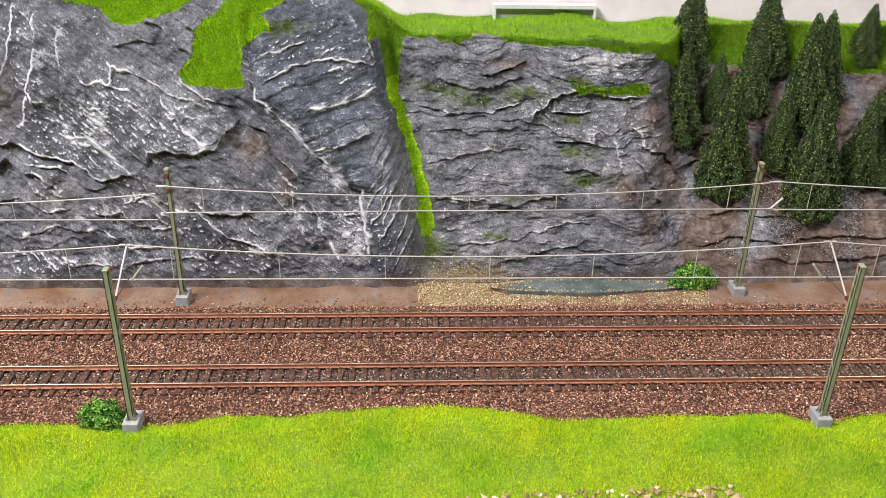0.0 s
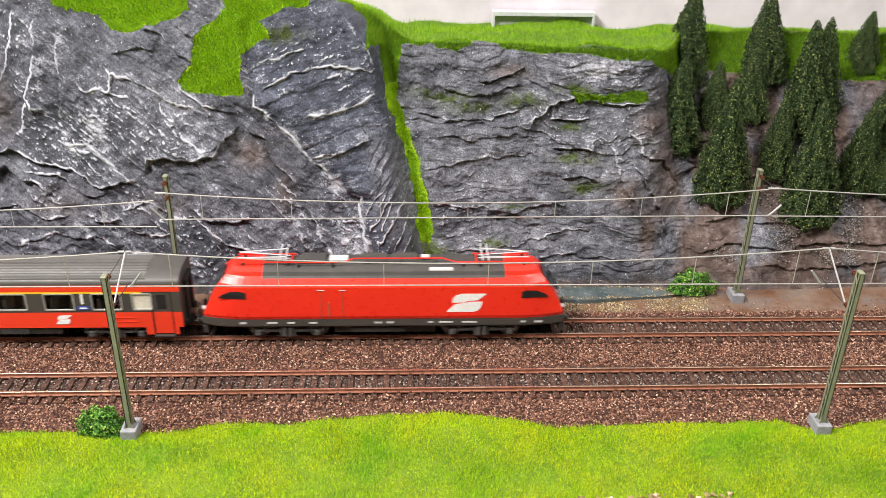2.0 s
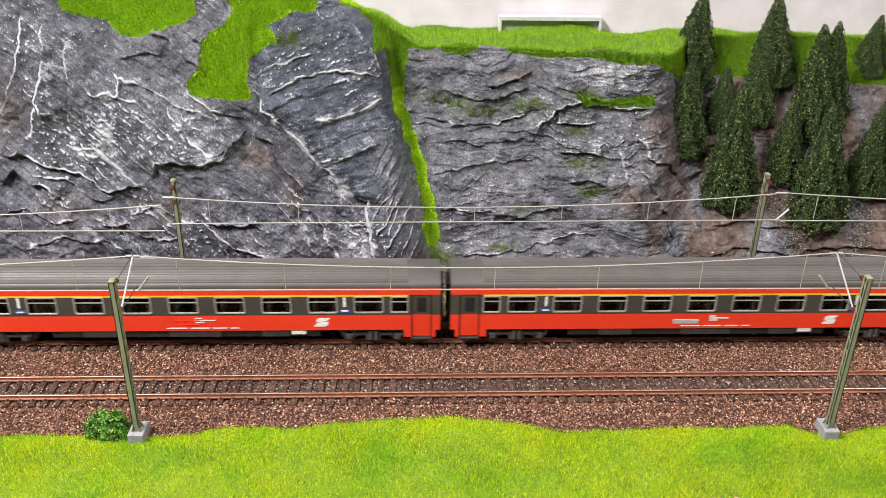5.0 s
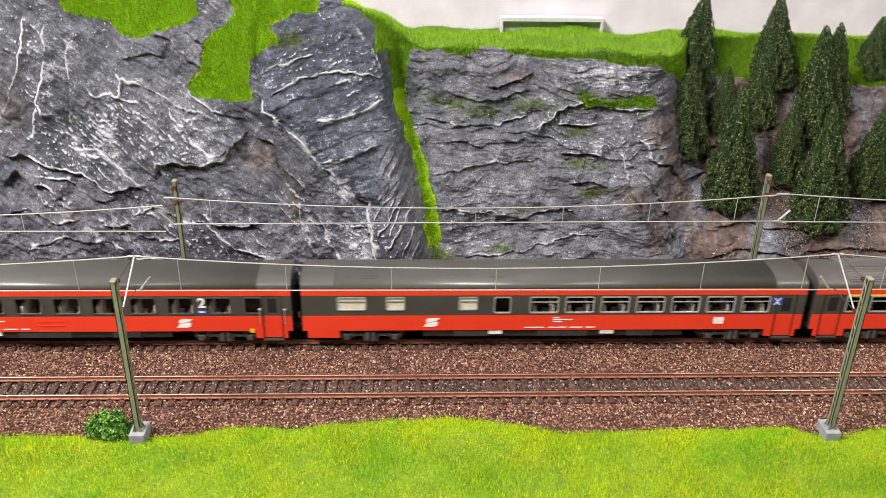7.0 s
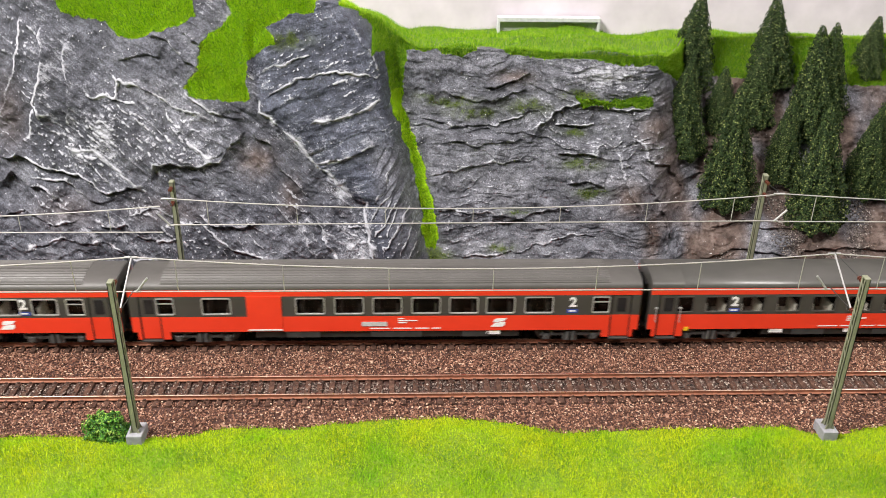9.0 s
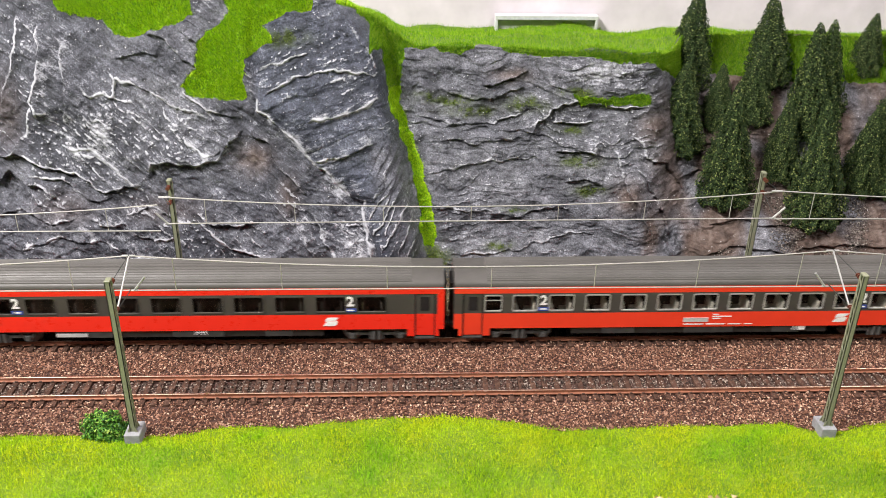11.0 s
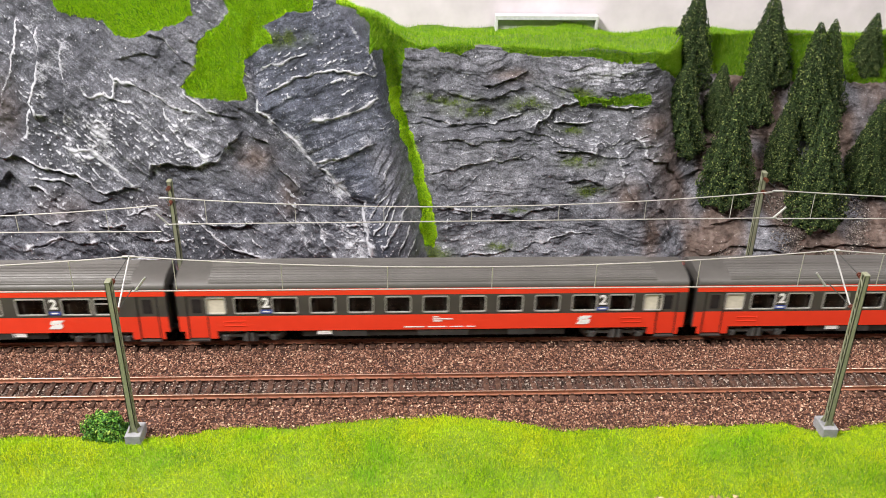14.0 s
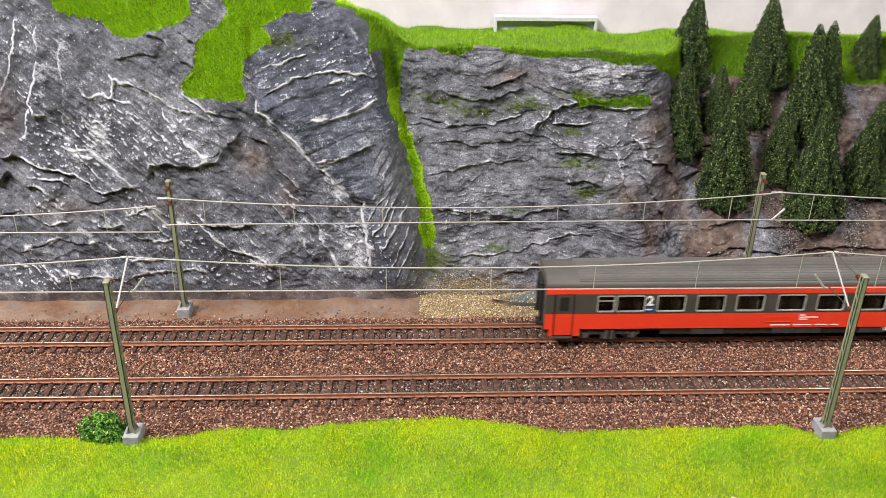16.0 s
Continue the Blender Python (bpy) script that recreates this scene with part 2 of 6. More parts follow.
    nt.links.new(load, rng.inputs[0])
    bare = nt.nodes.new("ShaderNodeMath")
    bare.operation = "MULTIPLY_ADD"
    bare.inputs[1].default_value, bare.inputs[2].default_value = -1.0, 1.0
    nt.links.new(paint[1], bare.inputs[0])
    gate = nt.nodes.new("ShaderNodeMath")
    gate.operation = "MULTIPLY"
    nt.links.new(rng.outputs[0], gate.inputs[0])
    nt.links.new(bare.outputs[0], gate.inputs[1])
    col = mix_node(nt, gate.outputs[0], col, (0.58, 0.59, 0.64))
    specks = ramp_node(nt, noise_node(nt, 640, 1, 0.4).outputs[0], [(0.755, (0, 0, 0)), (0.775, (0.75, 0.75, 0.75))]).outputs[0]
    col = mix_node(nt, specks, col, (0.7, 0.7, 0.72))
    nt.links.new(col, b.inputs["Base Color"])
    b.inputs["Roughness"].default_value = 0.5
    b.inputs["Specular IOR Level"].default_value = 0.35
    bump_on(nt, b, mix_node(nt, 0.4, mix_node(nt, 0.5, mid.outputs[0], stroke), fine.outputs[0]), 1.0, 0.0018)
    return m


ROCK = rock_material()


# ---- mesh building ----
class Shape:
    """Collects boxes, prisms, rods and faces of one part, with a material number for each face."""

    def __init__(self):
        self.v, self.f, self.m = [], [], []

    def add(self, verts, faces, mat=0):
        n = len(self.v)
        self.v += [tuple(p) for p in verts]
        self.f += [tuple(i + n for i in f) for f in faces]
        self.m += [mat] * len(faces)

    def box(self, x0, x1, y0, y1, z0, z1, mat=0, ch=0.0):
        if ch:
            a = [(x0 + ch, y0), (x1 - ch, y0), (x1, y0 + ch), (x1, y1 - ch), (x1 - ch, y1), (x0 + ch, y1), (x0, y1 - ch), (x0, y0 + ch)]
            cx, cy, sx, sy = (x0 + x1) / 2, (y0 + y1) / 2, 1 - 2 * ch / (x1 - x0), 1 - 2 * ch / (y1 - y0)
            b = [(cx + (x - cx) * sx, cy + (y - cy) * sy) for x, y in a]
            v = [(x, y, z0) for x, y in a] + [(x, y, z1 - ch) for x, y in a] + [(x, y, z1) for x, y in b]
            f = [(7, 6, 5, 4, 3, 2, 1, 0), tuple(range(16, 24))]
            for r in (0, 8):
                f += [(r + i, r + (i + 1) % 8, r + 8 + (i + 1) % 8, r + 8 + i) for i in range(8)]
            self.add(v, f, mat)
            return
        v = [(x, y, z) for z in (z0, z1) for y in (y0, y1) for x in (x0, x1)]
        self.add(v, [(0, 2, 3, 1), (4, 5, 7, 6), (0, 1, 5, 4), (2, 6, 7, 3), (0, 4, 6, 2), (1, 3, 7, 5)], mat)

    def prism(self, yz, x0, x1, mat=0, caps=True, mats=None):
        """A profile in y and z, drawn out along x."""
        n = len(yz)
        self.add([(x0, y, z) for y, z in yz] + [(x1, y, z) for y, z in yz], [], mat)
        k = len(self.v) - 2 * n
        for i in range(n):
            j = (i + 1) % n
            self.f.append((k + n + i, k + n + j, k + j, k + i))
            self.m.append(mats[i] if mats else mat)
        if caps:
            self.f += [tuple(range(k, k + n)), tuple(range(k + 2 * n - 1, k + n - 1, -1))]
            self.m += [mat, mat]

    def plate(self, xz, y, depth, mat=0):
        """A flat outline in x and z, standing proud by depth towards -y from y."""
        n = len(xz)
        v = [(x, y, z) for x, z in xz] + [(x, y - depth, z) for x, z in xz]
        f = [tuple(range(n, 2 * n)), tuple(range(n - 1, -1, -1))]
        f += [(i, (i + 1) % n, n + (i + 1) % n, n + i) for i in range(n)]
        self.add(v, f, mat)

    def rod(self, a, b, r, mat=0, sides=6, r2=None):
        a, b = Vector(a), Vector(b)
        q = (b - a).to_track_quat("Z", "Y")
        r2 = r if r2 is None else r2
        v = []
        for p, rad in ((a, r), (b, r2)):
            v += [p + q @ Vector((rad * math.cos(2 * math.pi * i / sides), rad * math.sin(2 * math.pi * i / sides), 0)) for i in range(sides)]
        f = [(i, (i + 1) % sides, sides + (i + 1) % sides, sides + i) for i in range(sides)]
        self.add(v, f + [tuple(range(sides - 1, -1, -1)), tuple(range(sides, 2 * sides))], mat)

    def tube(self, pts, r, mat=0, sides=6):
        """A bent wire through the points, closed at both ends."""
        ring = [(r * math.cos(2 * math.pi * i / sides), r * math.sin(2 * math.pi * i / sides)) for i in range(sides)]
        v = [(x, y + a, z + b) for x, y, z in pts for a, b in ring]
        f = [(k * sides + i, k * sides + (i + 1) % sides, (k + 1) * sides + (i + 1) % sides, (k + 1) * sides + i) for k in range(len(pts) - 1) for i in range(sides)]
        self.add(v, f + [tuple(range(sides - 1, -1, -1)), tuple(range(len(v) - sides, len(v)))], mat)

    def mesh(self, name, mats, smooth=False):
        me = bpy.data.meshes.new(name)
        me.from_pydata(self.v, [], self.f)
        for m in mats if isinstance(mats, (list, tuple)) else [mats]:
            me.materials.append(m)
        me.polygons.foreach_set("material_index", self.m)
        if smooth:
            me.polygons.foreach_set("use_smooth", [True] * len(self.f))
        me.update()
        return me


def part(name, shape, mats, parent, label="", at=None, kind="", smooth=False):
    """Links a Shape or a mesh as ONE mesh object under a thing or a part."""
    me = shape.mesh(name, mats, smooth) if isinstance(shape, Shape) else shape
    ob = new(name, me)
    ob.parent = parent
    if at is not None:
        ob.matrix_basis = at
    return tagged(ob, label=label, kind=kind)


def thing(name, label, category, at, group="", kind=""):
    ob = new(name)
    ob.empty_display_size = 0.01
    ob.matrix_basis = at
    return tagged(ob, label, category, group, kind)


def soup(name, verts, faces, mat, smooth=False):
    """One mesh out of numpy arrays: verts (n, 3), faces (m, 3 or 4)."""
    me = bpy.data.meshes.new(name)
    k = faces.shape[1]
    me.vertices.add(len(verts))
    me.vertices.foreach_set("co", verts.astype(np.float32).ravel())
    me.loops.add(faces.size)
    me.loops.foreach_set("vertex_index", faces.astype(np.int32).ravel())
    me.polygons.add(len(faces))
    me.polygons.foreach_set("loop_start", np.arange(0, faces.size, k, dtype=np.int32))
    me.polygons.foreach_set("use_smooth", np.full(len(faces), smooth))
    me.materials.append(mat)
    me.update(calc_edges=True)
    return me


RNG = np.random.default_rng(7)


def grad_noise(x, y, seed=0):
    xi, yi = np.floor(x).astype(int), np.floor(y).astype(int)
    xf, yf = x - xi, y - yi

    def g(a, b):
        h = (a * 374761393 + b * 668265263 + seed * 1274126177) & 0x7FFFFFFF
        h = ((h ^ (h >> 13)) * 1274126177) & 0x7FFFFFFF
        ang = (h ^ (h >> 16)) % 4096 / 4096 * 2 * np.pi
        return np.cos(ang), np.sin(ang)

    u, v = xf * xf * xf * (xf * (xf * 6 - 15) + 10), yf * yf * yf * (yf * (yf * 6 - 15) + 10)
    d = []
    for dx, dy in ((0, 0), (1, 0), (0, 1), (1, 1)):
        gx, gy = g(xi + dx, yi + dy)
        d.append(gx * (xf - dx) + gy * (yf - dy))
    a, b = d[0] + u * (d[1] - d[0]), d[2] + u * (d[3] - d[2])
    return (a + v * (b - a)) * 1.5


def fbm(x, y, seed=0, octaves=4, ridged=False):
    out, amp = np.zeros(np.shape(x)), 1.0
    for o in range(octaves):
        n = grad_noise(x * 2 ** o, y * 2 ** o, seed + o)
        out += amp * ((1 - 2 * np.abs(n)) if ridged else n)
        amp *= 0.5
    return out


def smooth(a, b, x):
    t = np.clip((x - a) / (b - a), 0, 1)
    return t * t * (3 - 2 * t)


def blades(pos, normal, length, width, lean):
    """Thin upright fibres, one triangle each, at the given places."""
    n = len(pos)
    d = normal + RNG.normal(0, lean, (n, 3))
    d /= np.linalg.norm(d, axis=1)[:, None]
    a = RNG.uniform(0, np.pi, n)
    side = np.stack([np.cos(a), np.sin(a), np.zeros(n)], 1) * (width / 2)[:, None]
    base = pos - d * 0.0005
    v = np.stack([base - side, base + side, pos + d * length[:, None]], 1).reshape(-1, 3)
    return v, np.arange(3 * n).reshape(-1, 3)


def crumbs(pos, size):
    """Little broken stones: jittered octahedra."""
    n = len(pos)
    base = np.array([(1, 0, 0), (-1, 0, 0), (0, 1, 0), (0, -1, 0), (0, 0, 1), (0, 0, -1)], float)
    v = base[None] * size[:, None, None] * RNG.uniform(0.55, 1.2, (n, 6, 1)) + RNG.normal(0, 0.22, (n, 6, 3)) * size[:, None, None]
    a = RNG.uniform(0, 2 * np.pi, n)
    c, s = np.cos(a)[:, None], np.sin(a)[:, None]
    v = np.stack([v[..., 0] * c - v[..., 1] * s, v[..., 0] * s + v[..., 1] * c, v[..., 2] * 0.85], -1) + pos[:, None]
    f = np.array([(0, 2, 4), (2, 1, 4), (1, 3, 4), (3, 0, 4), (2, 0, 5), (1, 2, 5), (3, 1, 5), (0, 3, 5)])
    return v.reshape(-1, 3), (f[None] + 6 * np.arange(n)[:, None, None]).reshape(-1, 3)


def flakes(pos, out, size):
    """Small leaf flakes, one four-sided leaf each, that face roughly outwards."""
    n = len(pos)
    d = out + RNG.normal(0, 0.6, (n, 3))
    d /= np.linalg.norm(d, axis=1)[:, None]
    t = np.cross(d, RNG.normal(0, 1, (n, 3)))
    t /= np.linalg.norm(t, axis=1)[:, None]
    s = np.cross(d, t)
    k = size[:, None]
    v = np.stack([pos - t * k, pos + s * k * 0.55 + d * k * 0.3, pos + t * k, pos - s * k * 0.55 + d * k * 0.3], 1)
    return v.reshape(-1, 3), np.arange(4 * n).reshape(-1, 4)


# ---- room and base board ----
def slab(name, box_, mat, label=""):
    s = Shape()
    s.box(*box_)
    ob = new(name, s.mesh(name, mat))
    return tagged(ob, label, kind="structure")


slab("wall_back", (-5.0, 5.0, 0.262, 0.34, -1.0, 1.5), WHITE_WALL, "plain white painted wall behind the layout")
# unseen room shell, added to bounce lamp light; its grey sets how much
slab("wall_left", (-5.08, -5.0, -2.6, 0.34, -1.0, 1.5), ROOM_GREY)
slab("wall_right", (5.0, 5.08, -2.6, 0.34, -1.0, 1.5), ROOM_GREY)
slab("wall_front", (-5.08, 5.08, -2.68, -2.6, -1.0, 1.5), ROOM_GREY)
slab("ceiling", (-5.08, 5.08, -2.68, 0.34, 1.5, 1.58), WHITE_WALL)
slab("floor", (-5.08, 5.08, -2.68, 0.34, -1.08, -1.0), ROOM_FLOOR)


def edge_y(x):
    """Where the meadow meets the ballast."""
    xs = [-0.7, -0.30, -0.175, -0.135, -0.118, -0.09, -0.06, -0.02, 0.028, 0.06, 0.086, 0.12, 0.147, 0.18, 0.203, 0.215, 0.235, 0.248, 0.30, 0.7]
    ys = [-0.041, -0.040, -0.0405, -0.0435, -0.042, -0.0345, -0.0365, -0.0305, -0.0285, -0.035, -0.0425, -0.0405, -0.039, -0.040, -0.0375, -0.0445, -0.046, -0.040, -0.037, -0.039]
    return np.interp(x, xs, ys) + 0.003 + 0.0012 * grad_noise(np.asarray(x) * 90, np.asarray(x) * 0 + 3.3, 5)


def meadow_z(x, y):
    d = edge_y(x) - y
    return -0.0044 + 0.0035 * smooth(0, 0.02, d) + 0.0022 * grad_noise(x * 18, y * 18, 9) * smooth(0, 0.02, d) - 0.004 * smooth(0.055, 0.085, d)


def ground_z(x, y):
    """The sheet under everything: ballast bed, mud strip behind it, meadow in front."""
    z = np.full(np.shape(x), -0.0042)
    z = np.where(y < edge_y(x), meadow_z(x, y), z)
    return z + 0.0012 * smooth(0.078, 0.1, y) * (0.6 + fbm(x * 40, y * 40, 31, 3))


def build_ground():
    xs, ys = np.concatenate([np.linspace(-4.7, -0.9, 60)[:-1], np.linspace(-0.9, 0.9, 601), np.linspace(0.9, 4.7, 60)[1:]]), np.concatenate([np.linspace(-0.24, -0.13, 12)[:-1], np.linspace(-0.13, 0.13, 131), np.linspace(0.13, 0.262, 10)[1:]])
    X, Y = np.meshgrid(xs, ys)
    V = np.stack([X, Y, ground_z(X, Y)], -1).reshape(-1, 3)
    n, m = len(xs), len(ys)
    i = (np.arange(m - 1)[:, None] * n + np.arange(n - 1)).ravel()
    me = soup("ground", V, np.stack([i, i + 1, i + n + 1, i + n], 1), TURF, True)
    me.materials.append(BED), me.materials.append(MUD)
    cx, cy = X[:-1, :-1].ravel(), Y[:-1, :-1].ravel() + 0.001
    me.polygons.foreach_set("material_index", np.where(cy < edge_y(cx), 0, np.where(cy < 0.0765, 1, 2)).astype(np.int32))
    tagged(new("ground", me), "layout ground of turf, glued ballast and mud", "ground", kind="structure")
    slab("base_board", (-4.7, 4.7, -0.25, 0.262, -0.06, -0.012), BARK, "wooden base board under the layout")


build_ground()

# ---- rock face ----
FOOT_L, LEAN_L, FOOT_R, LEAN_R, FOOT_T, LEAN_T = 0.102, 0.25, 0.107, 0.33, 0.108, 0.75


def gully_x(z):
    return np.interp(z, [0.0, 0.019, 0.069, 0.12, 0.15, 0.18], [0.019, 0.017, 0.007, -0.004, -0.009, -0.03])


def face_y(x, z):
    left, right = FOOT_L + LEAN_L * z, FOOT_R + LEAN_R * z
    trees = FOOT_T + LEAN_T * z
    y = right + (trees - right) * smooth(0.155, 0.205, x + 0.1 * (0.07 - z))
    g = gully_x(z)
    w = smooth(-0.012, 0.003, x - g)
    y = left * (1 - w) + y * w
    notch = np.exp(-((x - g - 0.004) / 0.006) ** 2) * 0.006 * smooth(0.0, 0.03, z)
    return y + notch


def top_z(x):
    return np.interp(x, [-0.9, -0.10, -0.042, -0.006, 0.01, 0.06, 0.16, 0.9], [0.186, 0.186, 0.180, 0.158, 0.1500, 0.150, 0.1450, 0.138])


def back_z(x):
    return np.interp(x, [-0.9, -0.08, -0.042, -0.015, 0.004, 0.06, 0.09, 0.14, 0.16, 0.9], [0.168, 0.166, 0.158, 0.1445, 0.138, 0.139, 0.1415, 0.1415, 0.137, 0.135])


def segment(x, z, p, q):
    """Distance to the segment from p to q, the side of it, and how far along."""
    dx, dz = q[0] - p[0], q[1] - p[1]
    n = math.hypot(dx, dz)
    t = np.clip(((x - p[0]) * dx + (z - p[1]) * dz) / n ** 2, 0, 1)
    ex, ez = x - p[0] - t * dx, z - p[1] - t * dz
    return np.sqrt(ex * ex + ez * ez), (ex * -dz + ez * dx) / n, t


# the bold edges of the cast rock: ledges that stand proud on the left of their line, as lines on the face
LEDGES = []


def ledge(height, soft, white, *points):
    LEDGES.append((height, soft, white, points))


RIDGE_Z = [0.0, .030, .044, .059, .068, .085, .103, .116, .131, .19]
RIDGE_X = [-.018, -.020, -.025, -.025, -.040, -.057, -.074, -.090, -.094, -.094]
# left massif: slab edges and the cracks below them
ledge(.0046, .016, .5, (-.159, .072), (-.157, .083), (-.132, .083), (-.116, .085), (-.107, .096), (-.097, .105))
ledge(.0030, .008, .3, (-.099, .106), (-.085, .094), (-.072, .073), (-.058, .060))
ledge(.0040, .014, .5, (-.256, .086), (-.240, .090), (-.230, .083), (-.210, .080), (-.186, .066), (-.159, .071))
ledge(.0036, .012, .6, (-.228, .122), (-.234, .101), (-.243, .090), (-.252, .088))
ledge(.0044, .014, .6, (-.222, .168), (-.220, .146), (-.228, .120), (-.224, .108))
ledge(.0018, .008, .9, (-.203, .127), (-.177, .122), (-.177, .134), (-.167, .133), (-.143, .119), (-.118, .110))
ledge(.0016, .006, .8, (-.147, .107), (-.122, .086), (-.112, .094))
ledge(.0020, .007, .3, (-.176, .146), (-.158, .150), (-.148, .147))
ledge(.0012, .006, .8, (-.214, .093), (-.194, .091), (-.176, .076), (-.163, .066))
ledge(.0018, .007, .6, (-.236, .075), (-.214, .073), (-.196, .060), (-.180, .062))
ledge(.0018, .008, .9, (-.256, .026), (-.216, .037), (-.188, .033), (-.171, .022), (-.140, .024))
ledge(.0020, .006, .9, (-.214, .013), (-.175, .011), (-.149, .017), (-.120, .014))
ledge(.0026, .008, .9, (-.131, .047), (-.119, .036), (-.102, .028), (-.069, .013))
ledge(.0016, .006, .7, (-.060, .052), (-.052, .040), (-.043, .022), (-.034, .008))
ledge(.0016, .006, .5, (-.105, .060), (-.098, .046), (-.086, .040))
ledge(.0014, .006, .5, (-.180, .050), (-.160, .056), (-.147, .050), (-.119, .042))
ledge(.0050, .010, .4, (-.258, .068), (-.246, .079), (-.238, .070), (-.226, .068), (-.214, .060))
ledge(.0042, .010, .2, (-.134, .052), (-.121, .046), (-.106, .045), (-.088, .048))
ledge(.0040, .010, .5, (-.232, .175), (-.237, .150), (-.246, .125), (-.256, .108))
ledge(.0030, .008, .6, (-.205, .156), (-.208, .140), (-.204, .122), (-.208, .108))
ledge(.0026, .006, .4, (-.156, .164), (-.140, .152), (-.122, .136))
ledge(.0026, .006, .4, (-.140, .168), (-.128, .158), (-.118, .150))
ledge(.0024, .006, .5, (-.138, .128), (-.122, .116), (-.100, .110))
ledge(.0022, .006, .6, (-.200, .048), (-.176, .044), (-.158, .034), (-.140, .038))
ledge(.0022, .006, .5, (-.085, .062), (-.076, .050), (-.062, .036), (-.056, .022))
ledge(.0024, .007, .5, (-.258, .050), (-.240, .054), (-.222, .046), (-.206, .050))
# the nose beside the gully: its crest and the ledges across it
ledge(.0040, .022, 1.0, (-.094, .137), (-.090, .116), (-.074, .103), (-.057, .085), (-.040, .068), (-.025, .059), (-.025, .044), (-.020, .030), (-.022, .006))
ledge(.0018, .010, .8, (-.088, .122), (-.068, .134), (-.051, .139), (-.013, .137))
ledge(.0018, .009, .8, (-.064, .109), (-.038, .112), (-.024, .117), (-.012, .124))
ledge(.0020, .009, .9, (-.056, .084), (-.038, .087), (-.014, .096))
ledge(.0012, .006, .5, (-.090, .139), (-.072, .143), (-.056, .151))
ledge(.0016, .008, .3, (-.034, .168), (-.022, .152), (-.014, .140))
ledge(.0014, .005, .5, (-.022, .046), (-.002, .076))
ledge(.0014, .005, .5, (-.019, .036), (.004, .073))
ledge(.0014, .005, .4, (-.014, .028), (.007, .060))
ledge(.0014, .005, .4, (-.019, .058), (-.004, .088))
# right wall: thin beds and the pockets under them
ledge(.0016, .006, .6, (.012, .072), (.046, .079), (.094, .084))
ledge(.0026, .008, .6, (.061, .042), (.095, .053), (.112, .050))
ledge(.0036, .012, .3, (.080, .092), (.096, .112), (.112, .116), (.138, .114), (.166, .113))
ledge(.0018, .006, .7, (.035, .022), (.073, .024), (.110, .035), (.135, .033))
ledge(.0036, .008, .3, (.099, .087), (.115, .086), (.130, .085))
ledge(.0032, .008, .3, (.108, .067), (.120, .069), (.134, .066))
ledge(.0034, .008, .3, (.097, .106), (.112, .105), (.126, .104))
ledge(.0040, .010, .3, (.052, .126), (.060, .128), (.072, .130), (.083, .136))
ledge(.0024, .008, .4, (.022, .126), (.048, .117), (.068, .121), (.082, .128))
ledge(.0022, .007, .4, (.006, .108), (.032, .104), (.060, .104), (.084, .112))
ledge(.0016, .006, .6, (.018, .052), (.048, .050), (.076, .047))
ledge(.0016, .006, .5, (.020, .094), (.050, .092), (.078, .094))
ledge(.0018, .006, .5, (.054, .008), (.111, .019), (.168, .015))
# washed-out channels at the right end
ledge(.0036, .010, .4, (.138, .090), (.150, .060), (.172, .024))
ledge(.0030, .008, .3, (.155, .078), (.172, .052), (.186, .020))
ledge(.0030, .010, .3, (.150, .100), (.166, .080), (.178, .075), (.196, .050))


# earth ridges on the slope below the firs
ledge(.0030, .008, .1, (.196, .016), (.224, .022), (.262, .019), (.300, .024), (.345, .021))
ledge(.0030, .008, .1, (.205, .034), (.232, .038), (.256, .033), (.290, .038))
ledge(.0030, .010, .1, (.188, .062), (.206, .066), (.232, .058), (.262, .064))
ledge(.0026, .008, .1, (.240, .010), (.280, .008), (.330, .012), (.370, .010))
ledge(.0030, .010, .1, (.190, .084), (.214, .080), (.240, .086))


def hashed(i, seed):
    h = (i * 374761393 + seed * 1274126177) & 0x7FFFFFFF
    h = ((h ^ (h >> 13)) * 1103515245 + 12345) & 0x7FFFFFFF
    return ((h ^ (h >> 15)) % 8192) / 8192


def beds(q, seed):
    """Saw-toothed beds, one per unit of q: a sharp lip below, a slow fall above, each of its own strength."""
    k = np.floor(q).astype(int)
    f = q - k
    return np.where(f < 0.13, f / 0.13, (1 - f) / 0.87) * (0.15 + 0.85 * hashed(k, seed))


